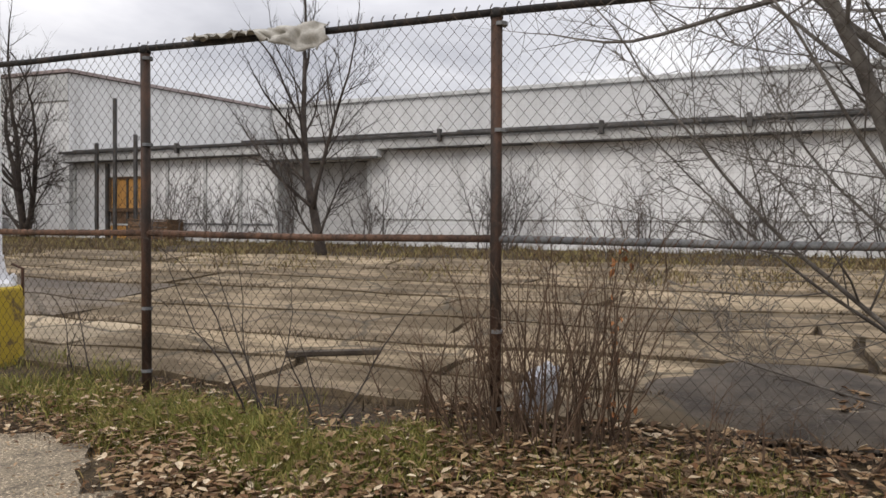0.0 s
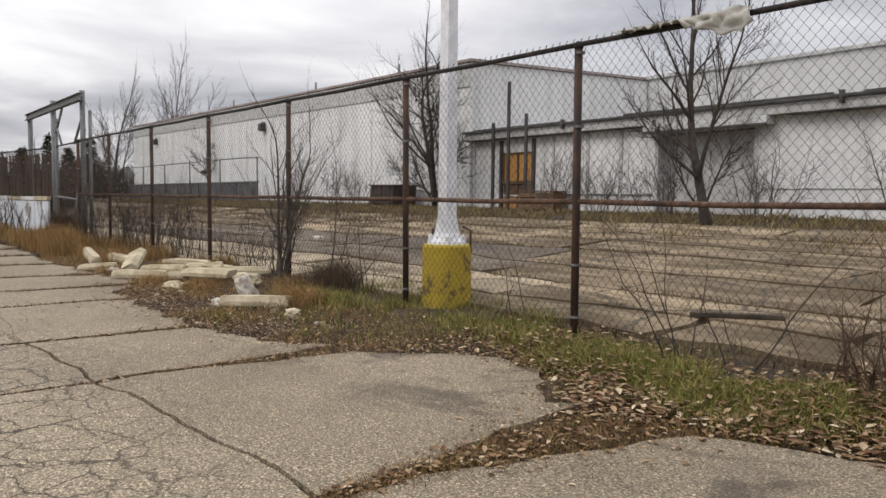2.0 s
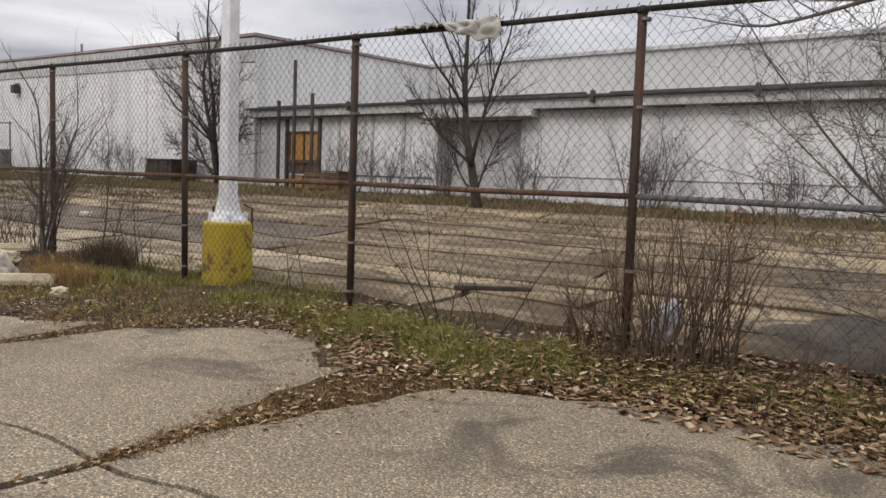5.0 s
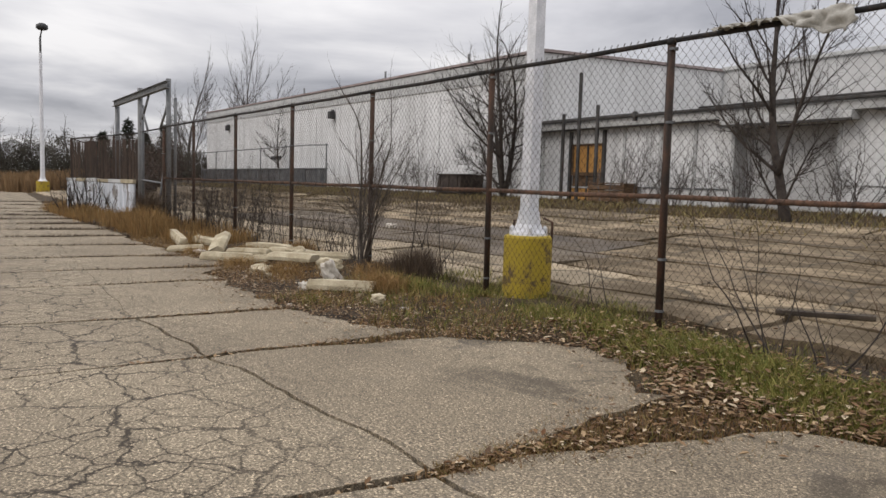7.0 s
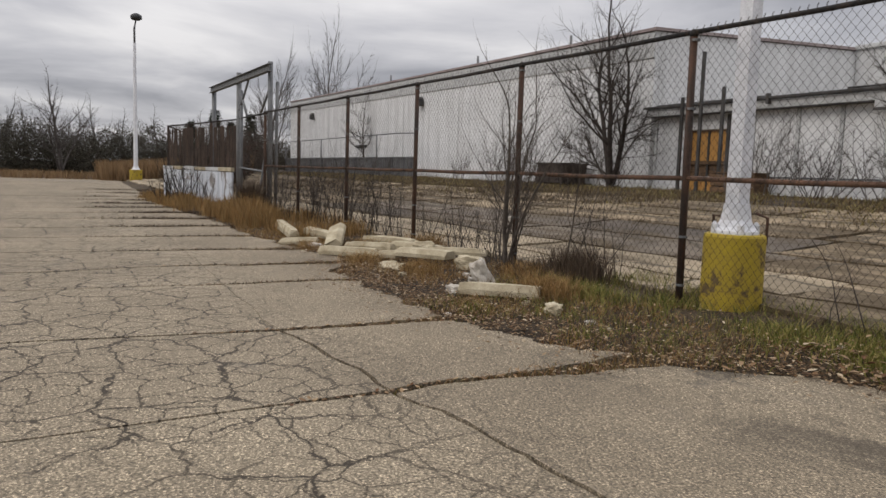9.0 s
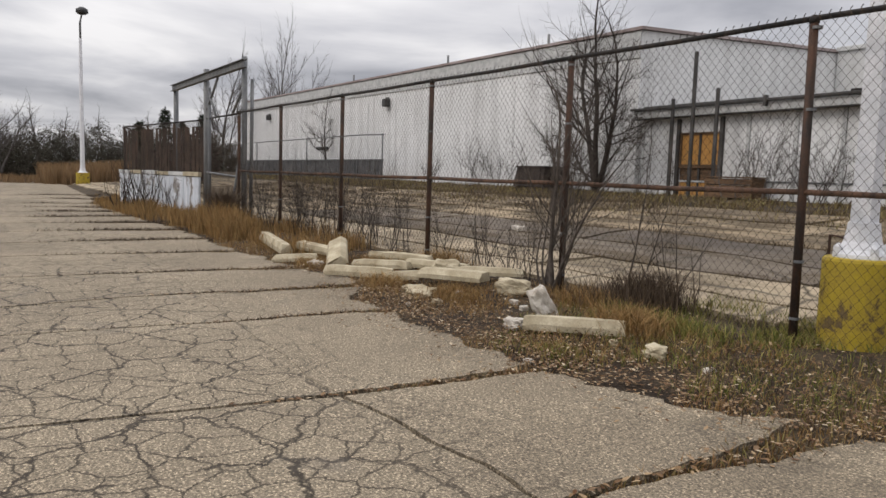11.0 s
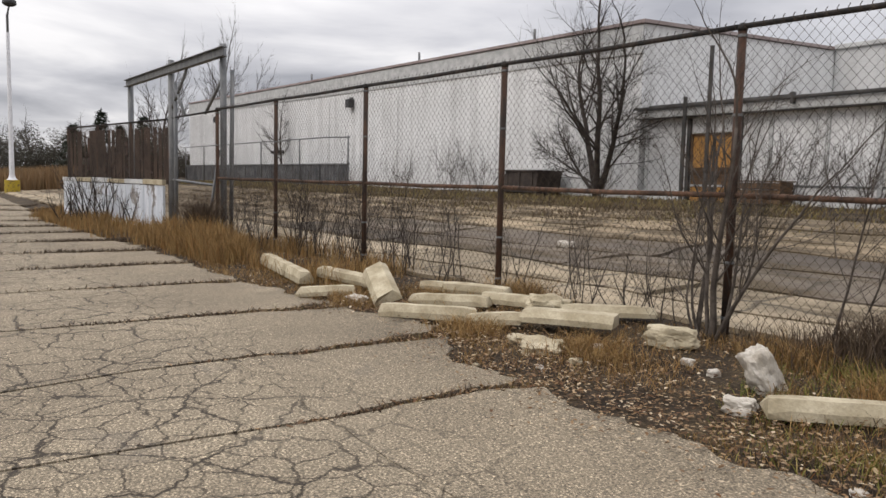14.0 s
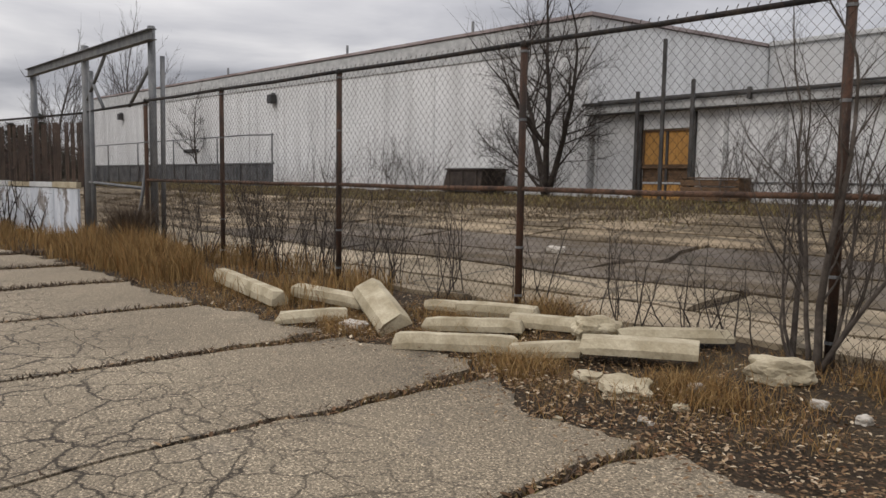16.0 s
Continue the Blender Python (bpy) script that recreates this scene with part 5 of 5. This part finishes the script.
for gx, gy, n, hh, sp in ((-8.85, 5.05, 1300, 0.40, 0.2), (-21.7, 3.75, 1900, 0.85, 0.20), (-9.3, 4.9, 500, 0.25, 0.25)):
    blades([(gx + r.gauss(0, sp), gy + r.gauss(0, sp * 0.7), 1) for _ in range(n)], r, hh, 0.004, v, f, 0.55)
blades(tufted(3500, r, (-9, 1.5), lambda x: (edge(x), fy(x) + 0.3), 0.1, 10), r, 0.12, 0.003, v, f, 0.9)
stuff("dead_weeds", "dark dead weed clumps", "weeds", GRASS_DARK, v, f)

# weeds in the cracks of the car park
v, f = [], []
pts = []
for k in range(len(CUTS)):
    if not -42 < CUTS[k] < 0:
        continue
    y = -1.0
    while y < 3.4:
        dens = smooth(0.3, 2.4, y)
        x = cut_x(k, y)
        if y < edge(x):
            for _ in range(int(3 + 16 * dens)):
                if r.random() < 0.25 + 0.75 * dens:
                    pts.append((x + r.gauss(0, cut_w(k, y) * 0.8), y + r.uniform(-0.05, 0.05), 0.45 + 0.8 * dens))
        y += 0.06
for x in [-7.2 + 0.03 * i for i in range(150)]:
    pts.append((x, long_y(x) + r.gauss(0, 0.012), 0.3))
blades(pts, r, 0.06, 0.0045, v, f, 1.0)
tongue = [(cut_x(18, y) + r.gauss(0, 0.05 + 0.30 * smooth(1.7, 4.0, y)), y, 1) for y in [1.75 + 2.6 * r.random() for _ in range(5200)]]
blades(tongue, r, 0.07, 0.0035, v, f, 1.0)
stuff("crack_weeds", "low brown weeds growing in asphalt cracks", "weeds", make_leafy("crack_weed_blades", (0.06, 0.040, 0.022), (0.16, 0.085, 0.034), (0.22, 0.135, 0.055), (0.15, 0.13, 0.040)), v, f)

v, f = [], []
pts = []
for k in range(len(CUTS)):
    if not -45 < CUTS[k] < -8:
        continue
    far = smooth(-8, -24, CUTS[k]) if CUTS[k] > -24 else 1.0
    y = -0.6 - 1.2 * far
    while y < 2.8:
        x = cut_x(k, y)
        dens = smooth(-0.8, 1.4, y) * (0.55 + 0.9 * noise.noise((y * 1.1, k * 7.7, 0)))
        for _ in range(int(12 * dens + 16 * far * dens)):
            pts.append((x + r.gauss(0, 0.03 + 0.04 * far), y + r.uniform(-0.05, 0.05), 0.8 + 0.5 * far))
        y += 0.06
blades(pts, r, 0.085, 0.009, v, f, 1.0)
stuff("far_crack_weeds", "dark dead weeds filling the wide asphalt cracks", "weeds", GRASS_DARK, v, f)

# yard weeds: along the joints, and the rough strip before the buildings
v, f = [], []
pts = []
for j in range(len(YROWS)):
    for _ in range(9000 if j in (2, 4) else 6500):
        x = r.uniform(-45, 4)
        if noise.noise((x * 0.7, j * 3.3, 0)) < (0.08 if j > 2 else -0.05):
            continue
        pts.append((x, fy(max(x, -32)) + 0.06 * (x + 8) * 0.4 + joint(j, x) + r.gauss(0, 0.10), 0.55 + 0.05 * j))
blades(pts, r, 0.16, 0.006, v, f, 0.8)
blades(tufted(16000, r, (-45, 4), lambda x: (fy(max(x, -32)) + 0.6, fy(max(x, -32)) + 9.5), 0.22, 30), r, 0.07, 0.006, v, f, 1.2)
blades(tufted(14000, r, (-42, -16), lambda x: (fy(max(x, -32)) + 4.6 + 0.35 * max(0, x + 24), fy(max(x, -32)) + 9.3), 0.3, 30), r, 0.13, 0.010, v, f, 0.9)
stuff("joint_weeds", "dead brown weeds in the yard joints", "weeds", make_leafy("yard_weed_blades", (0.055, 0.040, 0.026), (0.10, 0.072, 0.042), (0.15, 0.11, 0.06)), v, f)
v, f = [], []
blades(tufted(26000, r, (-60, 8), lambda x: (fy(max(x, -32)) + 8.9, 18.4), 0.30, 24), r, 0.13, 0.012, v, f, 0.9)
blades(tufted(5000, r, (-40, 8), lambda x: (fy(max(x, -32)) + 6.8, 14), 0.3, 30), r, 0.16, 0.010, v, f, 0.9)
stuff("yard_grass", "rough dry grass before the buildings", "grass", make_leafy("yard_grass_blades", (0.085, 0.055, 0.028), (0.14, 0.095, 0.046), (0.23, 0.175, 0.075), (0.17, 0.145, 0.05), (0.075, 0.045, 0.026)), v, f)
v, f = [], []
for _ in range(9000):
    x, y = r.uniform(-74, -60), r.uniform(1.0, 12)
    blades([(x, y, 1)], r, 1.35, 0.03, v, f, 0.25)
for _ in range(6000):
    x, y = r.uniform(-80, -62), r.uniform(-30, 3)
    blades([(x, y, 1)], r, 0.5, 0.03, v, f, 0.4)
stuff("tall_dry_grass", "tall orange-brown dry grass beyond the car park", "grass", make_leafy("tall_grass_blades", (0.155, 0.092, 0.044), (0.235, 0.145, 0.070), (0.20, 0.135, 0.07)), v, f)

# ---- fallen leaves ----
v, f = [], []


def leaf(x, y, z, s):
    a, t = r.uniform(0, math.tau), r.gauss(0, 0.35)
    c, sn = math.cos(a), math.sin(a)
    o = len(v)
    curl = s * r.uniform(0.05, 0.4)
    for px, py, pz in ((-1, 0, 0.0), (-0.2, -0.55, curl), (0.6, -0.35, curl), (1, 0, 0.15 * s), (0.6, 0.35, curl), (-0.2, 0.55, curl), (0.1, 0, 0.0)):
        qx, qy = px * s, py * s
        v.append((x + qx * c - qy * sn, y + qx * sn + qy * c, z + pz + 0.004 + qx * t * 0.5 + abs(t) * s * 0.5))
    f.extend(((o, o + 1, o + 6), (o + 1, o + 2, o + 6), (o + 2, o + 3, o + 6), (o + 3, o + 4, o + 6), (o + 4, o + 5, o + 6), (o + 5, o, o + 6)))


for _ in range(14000):
    x = r.uniform(-14.5, 2.2)
    e = edge(x)
    y = e + abs(r.gauss(0, 0.55)) - 0.08 + (0.3 if x < -1.5 else 0.0) * r.random()
    if y > fy(x) + 0.8 or (x < -4.8 and r.random() < 0.1):
        continue
    leaf(x, y, height(x, y) - 0.04 + r.uniform(0, 0.075), r.uniform(0.008, 0.023) if x < -4.8 else r.uniform(0.016, 0.042))
for _ in range(3600):
    x, y = r.uniform(-2.4, 2.4), r.uniform(4.35, 6.2)
    leaf(x, y, height(x, y) - 0.03 + r.uniform(0, 0.035), r.uniform(0.025, 0.055))
for k in range(len(CUTS)):
    if -24 < CUTS[k] < 0:
        for _ in range(150):
            y = 0.4 + 2.9 * r.random() ** 0.6
            x = cut_x(k, y) + r.gauss(0, cut_w(k, y) * 0.7)
            leaf(x, y, -0.02 + r.uniform(0, 0.02), r.uniform(0.012, 0.03))
for _ in range(1100):
    x = r.uniform(-14, 0)
    y = edge(x) - abs(r.gauss(0, 0.28))
    leaf(x, y, 0.02 + 0.015 * r.random(), r.uniform(0.01, 0.022))
for _ in range(1500):
    x, y = r.uniform(0.3, 2.6), r.uniform(6.2, 9.2)
    if noise.noise((x * 1.5, y * 1.5, 3)) > -0.1 + 0.5 * (1.2 - x):
        leaf(x, y, height(x, y) + 0.03 + r.uniform(0, 0.02), r.uniform(0.02, 0.05))
for _ in range(700):
    y = 1.8 + 2.6 * r.random() ** 0.7
    x = cut_x(18, y) + r.gauss(0, 0.04 + 0.24 * smooth(1.7, 4.0, y))
    leaf(x, y, -0.03 + r.uniform(0, 0.04), r.uniform(0.012, 0.032))
for _ in range(700):
    x = r.uniform(-5.4, -1.8)
    y = r.uniform(edge(x) - 0.1, fy(x))
    leaf(x, y, height(x, y) + r.uniform(0.0, 0.07), r.uniform(0.016, 0.042))
for _ in range(8000):
    x = r.uniform(-18.5, -4.8)
    y = r.uniform(edge(x) + 0.05, fy(x))
    leaf(x, y, height(x, y) - 0.04 + r.uniform(0.0, 0.04), r.uniform(0.008, 0.024))
stuff("fallen_leaves", "scattered brown and tan fallen leaves", "leaves", LEAVES, v, f)

# ---- distance: wood edge, evergreens, far trees ----
kinds = []
for i in range(3):
    t = thing("distant_tree", "leafless tree at the far wood edge", "tree", pose(-95, -20 + 9 * i, 0.0), "wood edge trees")
    tree_parts(t, 200 + i, [((0, 0, 0), (0.05, 0, 1), 6.2, 0.2), ((0, 0.2, 0), (0.2, 0.35, 1), 5.0, 0.12), ((0, -0.2, 0), (0, -0.4, 1), 5.0, 0.12)], BARK_FAR, thin=0.013, kids=(0, 5, 6, 9), angle=(28, 70))
    kinds.append(t)
for i in range(30):
    y = -42 + 2.6 * i + r.uniform(-1, 1)
    t = copy_thing(kinds[i % 3], pose(-92 - r.uniform(0, 28), y, -0.05, 0, 0, r.uniform(0, 360)))
    s = r.uniform(0.62, 1.0)
    t.scale = (s, s, s)
for x, y, s, k in ((-84, -2, 1.05, 2), (-90, -14, 1.1, 0), (-96, -24, 1.15, 1)):
    t = copy_thing(kinds[k], pose(x, y, 0.0, 0, 0, 40 * k))
    t.scale = (s, s, s)


for x, y, tall, seed in ((-103, 32.2, 14.0, 241), (-106, 23.8, 11.5, 243), (-101, 30.2, 9.5, 247)):
    tree("tall leafless tree beyond the warehouse", x, y, seed, [((0, 0, 0), (0.02, 0.02, 1), tall, 0.20), ((0, 0.3, 0), (0, 0.22, 1), tall * 0.8, 0.12), ((0, -0.3, 0), (0, -0.2, 1), tall * 0.75, 0.12)], BARK_FAR, thin=0.020, kids=(0, 4, 7, 11), angle=(16, 42))


def clump(v, f, c, rad, n, s):
    """Small leaf-like flakes scattered through an uneven mass."""
    for _ in range(n):
        d = Vector((r.gauss(0, 1), r.gauss(0, 1), r.gauss(0, 1)))
        d = d.normalized() * (r.random() ** 0.4)
        p = Vector(c) + Vector((d.x * rad[0], d.y * rad[1], d.z * rad[2])) * (1 + 0.4 * noise.noise(d * 2 + Vector(c)))
        if p.z < 0:
            p.z = -p.z * 0.3
        a = Vector((r.gauss(0, 1), r.gauss(0, 1), r.gauss(0, 1))).normalized() * s * r.uniform(0.5, 1.3)
        b = a.cross(Vector((r.gauss(0, 1), r.gauss(0, 1), r.gauss(0, 1)))).normalized() * s * 0.5
        o = len(v)
        v += [p - a, p + b, p + a, p - b]
        f.append((o, o + 1, o + 2, o + 3))


v, f = [], []
for i in range(34):
    y = -48 + 2.3 * i
    clump(v, f, (-88 - r.uniform(0, 14), y, 1.7), (3, 2.6, r.uniform(2.2, 4.8)), 8500, 0.10)
stuff("far_brush", "dark brown brush along the far wood edge", "brush", BRUSH_FAR, v, f)
v, f = [], []
for x, y, h in ((-34.5, 4.4, 2.3), (-37, 5.0, 2.5), (-39.5, 5.6, 2.6), (-42, 6.2, 2.8), (-45, 6.9, 2.9), (-48, 7.7, 3.1), (-51, 8.6, 3.3), (-55, 9.4, 3.6), (-60, 10.5, 4.0), (-66, 11.5, 4.4), (-72, 13.5, 5.0), (-76, 15.5, 5.2)):
    clump(v, f, (x, y, h * 0.38), (1.7, 1.3, h * 0.55), 3000, 0.09)
stuff("brush_behind_fence", "dense dark brown brush behind the slatted fence", "brush", make_leafy("dark_brush_leaves", (0.020, 0.016, 0.012), (0.045, 0.032, 0.024), (0.07, 0.036, 0.028), (0.035, 0.034, 0.02)), v, f)
for i, (x, y, h) in enumerate(((-80, 12.2, 6.3), (-80, 9.8, 5.2), (-79, 15.6, 5.8), (-81, 14.0, 5.0))):
    t = thing("evergreen_tree", "dark conical evergreen behind the fence", "tree", Matrix.Translation((x, y, height(x, y))))
    tube("trunk", [(0, 0, -0.1), (0, 0, h * 0.95)], 0.12, BARK, t, 8, r2=0.02)
    v, f = [], []
    for k in range(26):
        z = 0.4 + (h - 0.4) * k / 26
        w = 2.3 * (1 - z / h) + 0.15
        for m in range(9):
            a = math.tau * r.random()
            for q in range(10):
                t_ = (q + r.random()) / 10
                p = Vector((math.cos(a) * w * t_, math.sin(a) * w * t_, z - 0.25 * w * t_ * t_))
                d = Vector((math.cos(a) + r.gauss(0, 0.5), math.sin(a) + r.gauss(0, 0.5), -0.2 + r.gauss(0, 0.3))).normalized() * 0.42
                b = d.cross(Vector((0, 0, 1))).normalized() * 0.11
                o = len(v)
                v += [p, p + d * 0.5 + b, p + d, p + d * 0.5 - b]
                f.append((o, o + 1, o + 2, o + 3))
    part("crown", mesh_of("crown", v, f, EVERGREEN), EVERGREEN, t)

# a far low house at the wood edge
house = thing("far_house", "small pale low house far beyond the car park", "house", pose(-84, -17.5, 0))
part("wall", boxed((-3, -4, 0), (3, 4, 2.4)), DARKWOOD, house)
bm = prism([(-3.6, -4.5), (3.6, -4.5), (3.6, 4.5), (-3.6, 4.5)], 2.41, [2.6] * 4)
for w in bm.verts:
    if w.co.z > 2.5:
        w.co.x *= 0.3
        w.co.z = 3.6
part("roof", bm, FASCIA, house)
part("window", boxed((3.0, -1.4, 1.0), (3.04, -0.2, 1.9)), LAMPHEAD, house)
